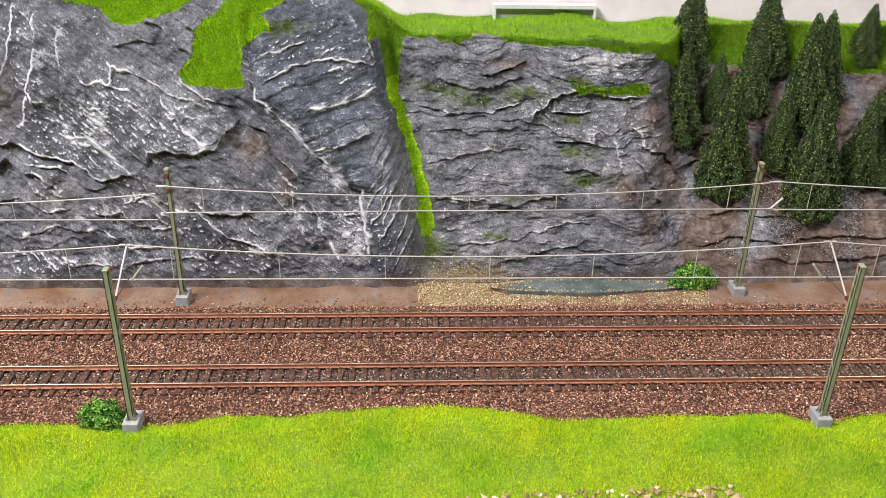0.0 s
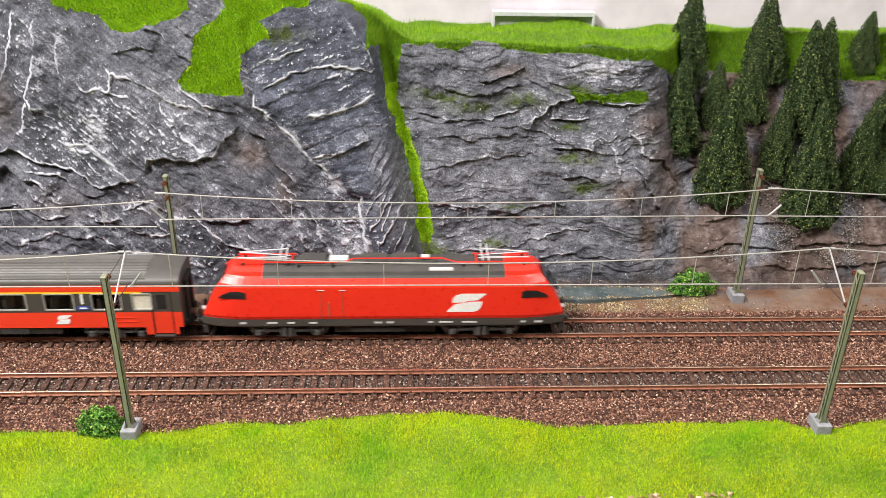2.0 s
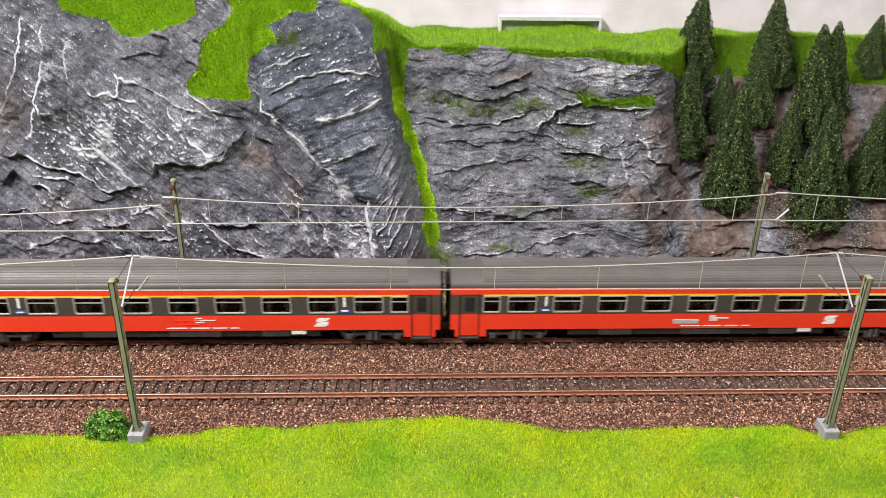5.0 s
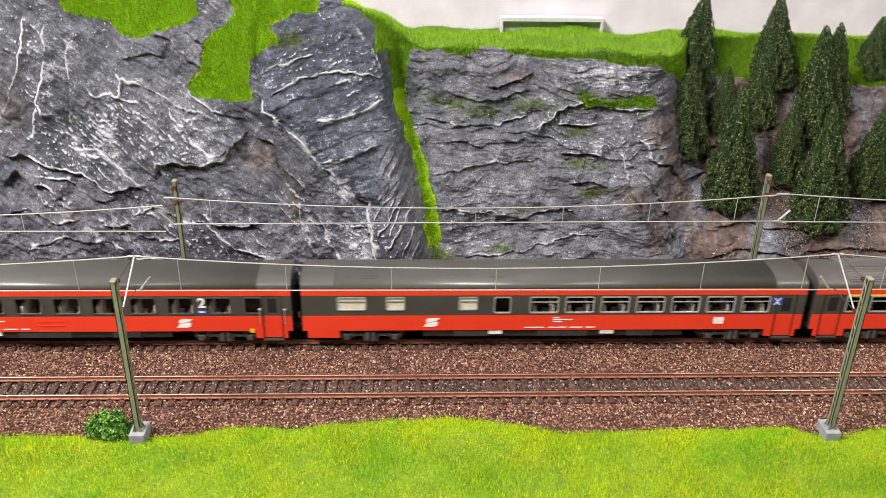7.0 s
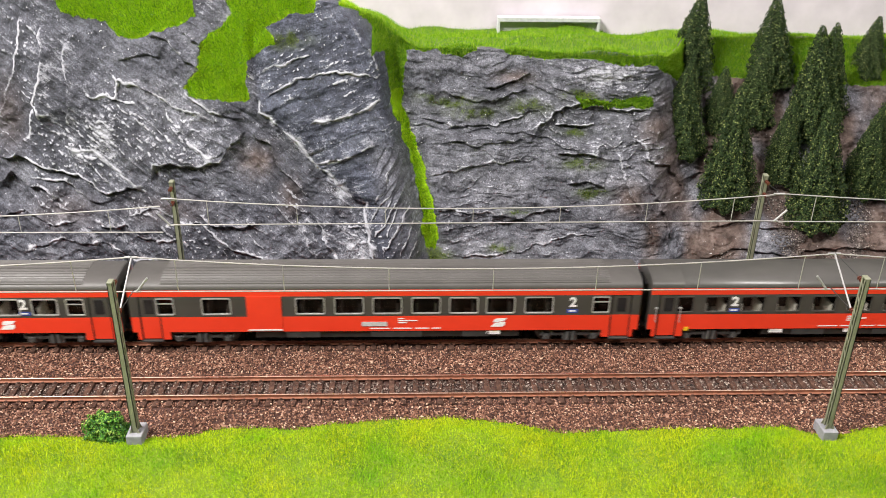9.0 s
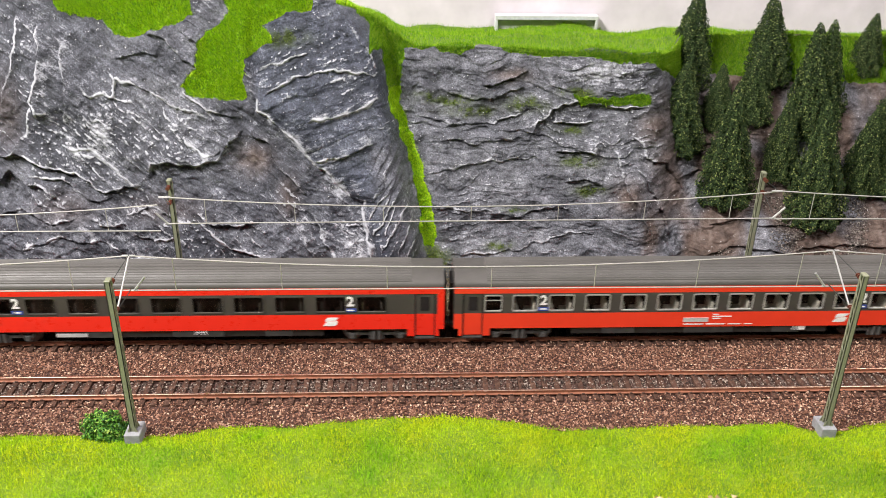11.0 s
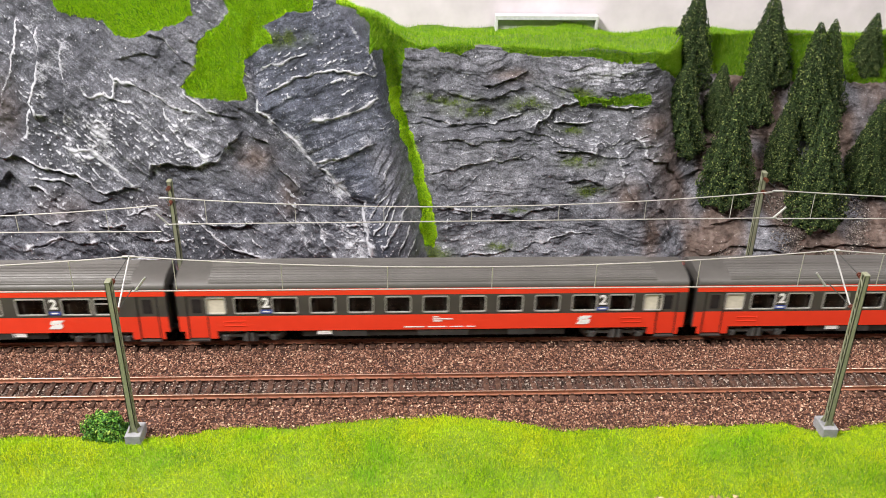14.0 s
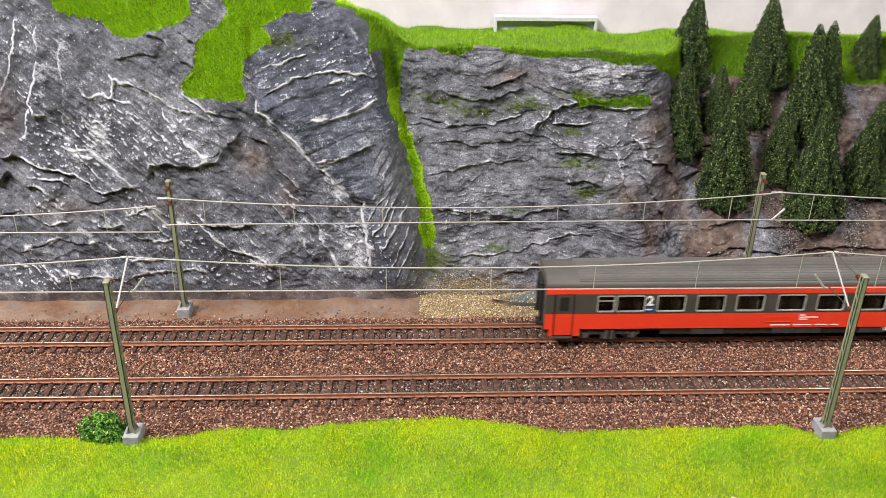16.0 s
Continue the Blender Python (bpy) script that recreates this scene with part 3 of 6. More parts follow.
def relief(x, z):
    """How far the cast rock stands out, in metres, how white its edges are brushed, and which grain it has."""
    wx = x + 0.004 * fbm(x * 24, z * 24, 40, 4)
    wz = z + 0.004 * fbm(x * 24, z * 24, 50, 4)
    g, ridge = gully_x(z), np.interp(z, RIDGE_Z, RIDGE_X)
    w = smooth(-0.006, 0.006, x - g)
    nose = smooth(-0.003, 0.004, wx - ridge) * (1 - w)
    flank = nose * smooth(-0.030, -0.016, x - g) * smooth(0.105, 0.085, z)
    slope = smooth(0.15, 0.20, x + 0.1 * (0.07 - z))
    # big slabs on the left dip to lower right; the nose is combed upwards to the right; the right wall lies in level beds
    a, b = wx * 0.76 - wz * 0.65, wx * 0.65 + wz * 0.76
    patch = smooth(-0.25, 0.45, fbm(x * 13, z * 13, 12, 3))
    left = 0.0011 * beds(b * 62 + 1.2 * fbm(a * 7, b * 11, 13, 3), 1) * patch + 0.00045 * beds(b * 190 + 1.8 * fbm(a * 15, b * 24, 14, 3), 2) * (1.1 - patch)
    left += 0.0030 * fbm(a * 9, b * 17, 11, 3) + 0.0006 * fbm(a * 40, b * 260, 15, 3)
    left += 0.0009 * fbm(wx * 62 + wz * 20, wz * 84, 34, 3, True) * (0.25 + 0.75 * smooth(-0.1, 0.4, fbm(x * 14, z * 14, 35, 2) + 4 * (0.09 - z)))
    left += 0.0018 * fbm(wx * 26, wz * 34, 28, 4, True) * (0.35 + 0.65 * smooth(0.10, 0.06, z + 0.02 * fbm(x * 9, z * 9, 29, 2)))
    c = wz * 0.93 - wx * 0.30 + 1.2 * (wx + 0.05) ** 2
    comb = 0.0006 * fbm(wx * 20, c * 46, 32, 4, True) + 0.0009 * beds(c * 66 + 0.9 * fbm(wx * 9, c * 12, 16, 3), 3) + 0.0003 * beds(c * 230 + 1.2 * fbm(wx * 20, c * 24, 17, 3), 4) + 0.0004 * fbm(wx * 45, c * 240, 18, 3)
    d = wz * 0.5 - wx * 0.85
    hatch = 0.0011 * beds(d * 150 + 0.8 * fbm(wx * 14, d * 20, 19, 3), 5) + 0.0003 * fbm(wx * 90, d * 260, 20, 2)
    lev = wz + 0.10 * wx
    right = 0.0016 * beds(lev * 96 + 1.7 * fbm(wx * 11, wz * 19, 21, 4), 6) * (0.35 + 0.65 * smooth(-0.3, 0.4, fbm(x * 17, z * 23, 27, 3)))
    right += 0.0007 * fbm(wx * 50, wz * 96, 36, 3, True)
    right += 0.0014 * fbm(wx * 24, wz * 44, 30, 4, True)
    right += 0.0006 * beds(lev * 260 + 2.2 * fbm(wx * 22, wz * 40, 22, 3), 7) + 0.0034 * fbm(wx * 15, wz * 24, 23, 3)
    right = right * (1 - 0.2 * slope) + slope * (0.0014 * fbm(wx * 34, wz * 40, 37, 4, True) + 0.0006 * fbm(wx * 120, wz * 120, 38, 3))
    h = left * (1 - nose) * (1 - w) + (comb * (1 - flank) + hatch * flank) * nose + right * w
    h += 0.00055 * fbm(x * 95, z * 95, 24, 4) + 0.00022 * fbm(x * 420, z * 420, 26, 2)
    # bulk: the rounded nose, the hollow beside it, the swelling slab, the fold at the far left
    u = np.clip((x - ridge) / (g - ridge), 0, 1)
    h += nose * (0.0085 * np.sin(math.pi * u ** 0.85) - 0.003) - (1 - nose) * (1 - w) * 0.0035 * np.exp(-((x - ridge + 0.012) / 0.016) ** 2) * smooth(0.12, 0.09, z)
    h += 0.0045 * np.exp(-((x + 0.178) / 0.045) ** 2 - ((z - 0.115) / 0.035) ** 2) - 0.005 * smooth(-0.222, -0.245, x)
    white = np.zeros(np.shape(x))
    px, pz = x + 0.0020 * fbm(x * 80, z * 80, 60, 4), z + 0.0020 * fbm(x * 80, z * 80, 61, 4)
    broken = np.clip(0.55 + 1.2 * fbm(x * 75, z * 75, 62, 3), 0, 1.15)
    for height, soft, wh, pts in LEDGES:
        lo, hi = np.searchsorted(x[0], [min(p[0] for p in pts) - 0.05, max(p[0] for p in pts) + 0.05])
        cols = (slice(None), slice(lo, hi))
        cx, cz = px[cols], pz[cols]
        best, side, along = np.full(cx.shape, 9.0), np.zeros(cx.shape), np.zeros(cx.shape)
        n = len(pts) - 1
        for i, (p, q) in enumerate(zip(pts, pts[1:])):
            dist, s, t = segment(cx, cz, p, q)
            near = dist < best
            best, side, along = np.where(near, dist, best), np.where(near, s, side), np.where(near, (i + t) / n, along)
        fade = smooth(0.0, 0.14, along) * smooth(1.0, 0.86, along)
        h[cols] += height * fade * np.exp(-best / soft) * smooth(-0.0007, 0.0003, side)
        lip = np.exp(-(best / 0.0010) ** 2) + 0.35 * np.exp(-best / 0.0035) * (side > 0)
        white[cols] = np.maximum(white[cols], wh * fade * lip * broken[cols])
    h *= smooth(-0.004, 0.012, z)
    return h, white, nose, w, flank, slope


def inside(x, z, poly):
    hit = np.zeros(np.shape(x), bool)
    for (x0, z0), (x1, z1) in zip(poly, poly[1:] + poly[:1]):
        if z0 != z1:
            hit ^= ((z0 > z) != (z1 > z)) & (x < (x1 - x0) * (z - z0) / (z1 - z0) + x0)
    return hit


TURF_LEFT = [(-.214, .20), (-.208, .173), (-.195, .170), (-.181, .169), (-.174, .159), (-.162, .158), (-.144, .164), (-.127, .171), (-.133, .20)]
TURF_LEDGE = [(-.113, .20), (-.104, .174), (-.110, .166), (-.119, .161), (-.124, .153), (-.127, .141), (-.135, .131), (-.133, .125), (-.109, .121), (-.096, .123), (-.098, .138), (-.097, .145), (-.086, .153), (-.078, .157), (-.086, .166), (-.079, .170), (-.055, .175), (-.046, .20)]
TURF_GULLY = [(-.044, .19), (-.024, .167), (-.013, .158), (-.012, .146), (-.009, .129), (-.007, .113), (-.001, .098), (.005, .080), (.010, .059), (.012, .041), (.014, .027), (.022, .023), (.022, .041), (.019, .055), (.015, .065), (.014, .076), (.010, .086), (.003, .105), (-.001, .118), (.000, .134), (.003, .148), (.02, .17)]
TURF_SHELF = [(.111, .1205), (.135, .1190), (.161, .1215), (.163, .1150), (.115, .1155)]
MOSS_SPOTS = [(.117, .080, .012, .003), (.123, .062, .010, .003), (.064, .027, .008, .003), (.044, .111, .014, .003), (.080, .115, .012, .004), (.111, .100, .008, .003), (.03, .118, .016, .003), (.075, .051, .008, .002), (.02, .018, .012, .010), (-.07, .158, .012, .004), (.020, .120, .010, .002), (.115, .122, .010, .003)]
# bare earth and rust stains: centre, reach, strength
EARTH_SPOTS = [(-.093, .086, .010, .009, .75), (-.150, .055, .022, .008, .35), (-.072, .062, .006, .012, .5), (-.215, .055, .018, .010, .35), (.072, .133, .012, .004, .6), (.150, .058, .010, .010, .8), (.166, .034, .006, .018, .8), (.168, .100, .012, .010, .7), (.180, .078, .014, .010, .7), (-.246, .115, .010, .020, .4)]


def build_rock():
    xs = np.concatenate([np.linspace(-4.7, -0.9, 90)[:-1], np.linspace(-0.9, -0.27, 31)[:-1], np.linspace(-0.27, 0.22, 1081)[:-1], np.linspace(0.22, 0.40, 221), np.linspace(0.40, 0.9, 25)[1:], np.linspace(0.9, 4.7, 90)[1:]])
    nv, nb = 390, 46
    v = np.concatenate([np.linspace(-0.03, 1, nv), 1 + np.linspace(0, 1, nb + 1)[1:]])
    X, V = np.meshgrid(xs, v)
    Z0 = np.minimum(V, 1) * top_z(X)
    Y0 = face_y(X, Z0)
    back = np.clip(V - 1, 0, 1)
    Y = Y0 + (0.262 - Y0) * back
    Z = Z0 + (back_z(X) - Z0) * smooth(0, 1, back) + np.where(back > 0, 0.0035 * fbm(X * 22, Y * 22, 70, 3), 0)
    h, white, nose, wall, flank, slope = relief(X, Z0)
    keep = 1 - 0.85 * smooth(0.0, 0.25, back)
    jx, jz = X + 0.0016 * fbm(X * 110, Z0 * 110, 80, 4), Z0 + 0.0016 * fbm(X * 110, Z0 * 110, 81, 4)
    turf = inside(jx, jz, TURF_LEFT) | inside(jx, jz, TURF_LEDGE) | inside(jx, jz, TURF_GULLY) | inside(jx, jz, TURF_SHELF)
    lip = np.interp(jx, [-.02, .002, .019, .037, .044, .050, .060, .068, .088, .114, .144, .162, .19, .30], [.150, .148, .149, .145, .147, .153, .153, .147, .144, .144, .140, .141, .122, .116])
    turf |= (X > -0.02) & (Z0 > lip + 0.0016 * fbm(X * 130, Z0 * 130, 83, 3)) & (V <= 1)
    turf |= (back > 0.03 + 0.06 * np.exp(-((X - 0.056) / 0.008) ** 2)) & ((X > -0.04) | (back > 0.25) | (jx < -0.27))
    keep = keep * np.where(turf, 0.6, 1.0)
    Y -= h * keep * 0.97
    Z += h * keep * 0.24
    # dry-brushed white sits where the relief is higher than its surroundings
    def soft(a, k):
        for ax in (0, 1):
            c = np.cumsum(np.pad(a, [(k + 1, k) if i == ax else (0, 0) for i in (0, 1)], mode="edge"), axis=ax)
            a = (np.take(c, np.arange(2 * k + 1, c.shape[ax]), ax) - np.take(c, np.arange(0, c.shape[ax] - 2 * k - 1), ax)) / (2 * k + 1)
        return a
    crest = (h - soft(h, 3)) / 0.0002
    brush = smooth(-0.25, 0.5, fbm(X * 16, Z0 * 16, 90, 3)) * np.where(X > gully_x(Z0), 0.5, 0.85) * (1 - 0.5 * slope)
    white = np.clip(np.maximum(white * np.where(wall > 0.5, 0.75, 1.0), smooth(0.35, 1.8, crest) * brush), 0, 1)
    # pale sheets where the brush was dragged flat
    sheet = 0.30 * smooth(-0.3, 0.5, fbm(X * 11, Z0 * 14, 95, 3))
    for sx, sz, rx, rz, k in ((-.185, .100, .034, .022, .62), (-.215, .135, .016, .024, .45), (-.078, .106, .010, .010, .55), (-.030, .038, .012, .030, .75), (-.062, .092, .016, .014, .55), (-.035, .066, .016, .010, .7), (-.088, .140, .008, .014, .5), (.100, .049, .012, .004, .5), (-.205, .014, .040, .006, .5), (-.09, .022, .03, .006, .45), (.04, .060, .03, .02, .3)):
        sheet = np.maximum(sheet, k * np.exp(-((X - sx) / rx) ** 2 - ((Z0 - sz) / rz) ** 2))
    sheet = sheet * (1 - 0.45 * wall)
    white = np.clip(white + sheet * (0.55 + 0.45 * fbm(X * 55, Z0 * 55, 96, 3)), 0, 1)
    white = np.maximum(white, 0.50 * np.exp(-((X - 0.13) / 0.032) ** 2 - ((Z0 - 0.134) / 0.010) ** 2))
    white = white * (1 - 0.75 * slope)
    earth = slope * smooth(-0.6, 0.25, fbm(X * 24, Z0 * 24, 98, 3)) * 0.9
    for ex, ez, rx, rz, k in EARTH_SPOTS:
        earth = np.maximum(earth, k * np.exp(-((jx - ex) / rx) ** 2 - ((jz - ez) / rz) ** 2))
    earth = np.maximum(earth, 0.6 * smooth(0.006, 0.0, Z0 + 0.003 * fbm(X * 50, Z0 * 50, 99, 2)))
    moss = np.zeros(X.shape)
    for mx, mz, rx, rz in MOSS_SPOTS:
        moss = np.maximum(moss, np.exp(-((jx - mx) / rx) ** 2 - ((jz - mz) / rz) ** 2) * 0.9 * np.clip(0.8 + fbm(X * 120, Z0 * 120, 84, 3), 0, 1))
    moss = np.where(turf, 1.0, moss)
    P = np.stack([X, Y, Z], -1).reshape(-1, 3)
    n, m = len(xs), len(v)
    i = (np.arange(m - 1)[:, None] * n + np.arange(n - 1)).ravel()
    me = soup("rock_face", P, np.stack([i, i + 1, i + n + 1, i + n], 1), ROCK, True)
    for name, four in (("paint", (white * (1 - moss), moss, earth, np.where(turf & (X > -0.03) & ((Z0 > 0.125) | (X > 0.05)), 0.55, turf))), ("grain", (nose * (1 - flank), wall, flank, wall))):
        att = me.color_attributes.new(name, "FLOAT_COLOR", "POINT")
        att.data.foreach_set("color", np.stack([np.asarray(c, float) for c in four], -1).astype(np.float32).ravel())
    tagged(new("rock_face", me), "dark grey slate rock face with white-brushed edges", "rock wall", kind="structure")
    return X, Y, Z, turf, moss, earth


RX, RY, RZ, RTURF, RMOSS, REARTH = build_rock()


def cell_points(mask, count):
    """Random places on the rock sheet, by area, where the mask holds; with the surface's normal."""
    e1 = np.stack([RX[:-1, 1:] - RX[:-1, :-1], RY[:-1, 1:] - RY[:-1, :-1], RZ[:-1, 1:] - RZ[:-1, :-1]], -1)
    e2 = np.stack([RX[1:, :-1] - RX[:-1, :-1], RY[1:, :-1] - RY[:-1, :-1], RZ[1:, :-1] - RZ[:-1, :-1]], -1)
    nrm = np.cross(e1, e2)
    area = np.linalg.norm(nrm, axis=-1)
    wgt = (area * mask[:-1, :-1] * ((RX[:-1, :-1] > -0.27) & (RX[:-1, :-1] < 0.40))).ravel()
    pick = RNG.choice(len(wgt), count, p=wgt / wgt.sum())
    o = np.stack([RX[:-1, :-1], RY[:-1, :-1], RZ[:-1, :-1]], -1).reshape(-1, 3)[pick]
    p = o + e1.reshape(-1, 3)[pick] * RNG.random((count, 1)) + e2.reshape(-1, 3)[pick] * RNG.random((count, 1))
    nn = nrm.reshape(-1, 3)[pick]
    return p, nn / np.linalg.norm(nn, axis=1)[:, None]


def build_cliff_grass():
    near_face = np.where(np.arange(RX.shape[0])[:, None] < 392, 7.0, 1.0)
    p, n = cell_points(RTURF * near_face, 230000)
    d = n * 0.7 + np.array([0, -0.1, 0.6])
    length, width = RNG.uniform(0.0012, 0.0034, len(p)), RNG.uniform(0.00028, 0.00045, len(p))
    lime = (p[:, 0] < -0.04 + 0.02 * RNG.random(len(p))) | ((p[:, 2] < 0.125) & (p[:, 0] < 0.04))
    for mask, mat, label in ((lime, LEDGE_GRASS, "bright lime static grass on the rock ledges"), (~lime, CLIFF_GRASS, "mid green static grass along the clifftop")):
        v, f = blades(p[mask], d[mask], length[mask], width[mask], 0.5)
        tagged(new("cliff_grass", soup("cliff_grass", v, f, mat)), label, "grass", kind="stuff")
    p, n = cell_points(np.where(RTURF, 0, np.clip(RMOSS - 0.25, 0, 1)), 6000)
    v, f = blades(p, n * 0.8 + np.array([0, 0, 0.4]), RNG.uniform(0.0005, 0.0014, len(p)), RNG.uniform(0.0003, 0.0005, len(p)), 0.4)
    tagged(new("moss_tufts", soup("moss_tufts", v, f, MOSS)), "olive moss tufts on rock ledges", "moss", kind="stuff")


build_cliff_grass()


def build_meadow():
    n = 300000
    x, y = RNG.uniform(-0.30, 0.34, n), RNG.uniform(-0.118, -0.024, n)
    keep = y < edge_y(x) + RNG.normal(0, 0.0007, n)
    x, y = x[keep], y[keep]
    p = np.stack([x, y, meadow_z(x, y)], -1)
    ln = RNG.uniform(0.0012, 0.0030, len(p)) * (0.8 + 0.3 * grad_noise(x * 30, y * 30, 8))
    share = 0.06 + 0.25 * smooth(-0.1, 0.6, grad_noise(x * 16, y * 22, 6))
    for cx, cy, rx, ry, k in ((0.185, -0.068, 0.035, 0.014, 0.75), (0.225, -0.085, 0.05, 0.014, 0.8), (0.025, -0.066, 0.030, 0.010, 0.55), (-0.115, -0.060, 0.028, 0.010, 0.6), (0.085, -0.060, 0.02, 0.008, 0.4), (-0.03, -0.092, 0.04, 0.01, 0.4)):
        share = np.maximum(share, k * np.exp(-((x - cx) / rx) ** 2 - ((y - cy) / ry) ** 2))
    deep = RNG.random(len(p)) < share
    width = RNG.uniform(0.00026, 0.00045, len(p))
    for mask, mat, label in ((~deep, MEADOW, "lime green static grass meadow beside the ballast"), (deep, DEEP_GRASS, "deeper green static grass patches in the meadow")):
        v, f = blades(p[mask], np.tile([0.0, 0.05, 1.0], (mask.sum(), 1)), ln[mask], width[mask], 0.5)
        tagged(new("meadow_grass", soup("meadow_grass", v, f, mat)), label, "grass", kind="stuff")


build_meadow()

# ---- tracks ----
GAUGE = 0.0172
PITCH = 0.00672
RAIL_YS = [c + s * GAUGE / 2 for c in (0.0, TRACK_FAR) for s in (-1, 1)]


def build_ballast():
    n = 112000
    x, y = RNG.uniform(-0.26, 0.36, n), RNG.uniform(-0.046, 0.0900, n)
    edge = 0.0765 + 0.002 * grad_noise(x * 60, x * 0, 15)
    keep = (y > edge_y(x) - 0.001) & ((y < edge) | (RNG.random(n) < 0.12 * np.exp(-(y - edge) / 0.006)))
    z = np.full(n, -0.0036)
    for c, phase in ((0.0, 0.0), (TRACK_FAR, 0.002)):
        u = np.mod(x - phase + PITCH / 2, PITCH) - PITCH / 2
        near = np.abs(y - c)
        on_sleeper = (np.abs(u) < 0.0019) & (near < 0.0152)
        keep &= ~(on_sleeper & (RNG.random(n) > (0.32 if c == 0.0 else 0.14)))
        for r in (-1, 1):
            keep &= np.abs(y - c - r * GAUGE / 2) > 0.0013
        z = np.where(near < 0.0165, np.where(on_sleeper, -0.0027, -0.0039), z)
    z += RNG.normal(0, 0.00025, n) + 0.0005 * grad_noise(x * 50, y * 50, 16)
    between = np.minimum(np.abs(y), np.abs(y - TRACK_FAR)) < GAUGE / 2 + RNG.normal(0, 0.0012, n)
    for mask, mat, label in ((keep & ~between, BALLAST, "reddish brown crushed stone ballast round the tracks"), (keep & between, SOOTY, "darker sooty ballast between the rails")):
        p = np.stack([x, y, z], -1)[mask]
        v, f = crumbs(p, RNG.uniform(0.00040, 0.00085, len(p)))
        tagged(new("ballast", soup("ballast", v, f, mat)), label, "ballast", kind="stuff")


build_ballast()


def sleeper_mesh():
    s = Shape()
    s.box(-0.00155, 0.00155, -0.0148, 0.0148, -0.0052, -0.0027, ch=0.0002)
    for r in (-1, 1):
        for k in (-1, 1):
            y = r * GAUGE / 2 + k * 0.0013
            s.box(-0.0007, 0.0007, y - 0.0005, y + 0.0005, -0.0027, -0.0020)
    return s.mesh("sleeper", SLEEPER)


def build_track(centre, phase, label, mesh):
    t = thing("railway_track", label, "railway track", pose(0, centre, 0), "double track line")
    for r in (-1, 1):
        y = r * GAUGE / 2
        s = Shape()
        prof = [(-.0011, -.0026), (.0011, -.0026), (.0011, -.0022), (.0003, -.0019), (.0003, -.0008), (.00048, -.0006), (.00048, -.0001), (.0003, 0), (-.0003, 0), (-.00048, -.0001), (-.00048, -.0006), (-.0003, -.0008), (-.0003, -.0019), (-.0011, -.0022)]
        s.prism([(y + a, b) for a, b in prof], -4.7, 4.7, mats=[0, 0, 0, 0, 0, 0, 1, 1, 1, 0, 0, 0, 0, 0])
        part("rail", s, [RUST, STEEL], t, "rusty brown rail with a bright running edge")
    n0, n1 = int((-0.34 - phase) / PITCH), int((0.42 - phase) / PITCH)
    for i in range(n0, n1):
        part("sleeper", mesh, None, t, at=pose(phase + i * PITCH, random.uniform(-.0002, .0002), random.uniform(-.0001, .0001), 0, 0, random.uniform(-.6, .6)))


SLEEPER_MESH = sleeper_mesh()
build_track(0.0, 0.0, "empty single track with brown sleepers beside the meadow", SLEEPER_MESH)
build_track(TRACK_FAR, 0.002, "single track with brown sleepers below the rock face", SLEEPER_MESH)

# ---- pond, flock and scree at the rock's foot ----


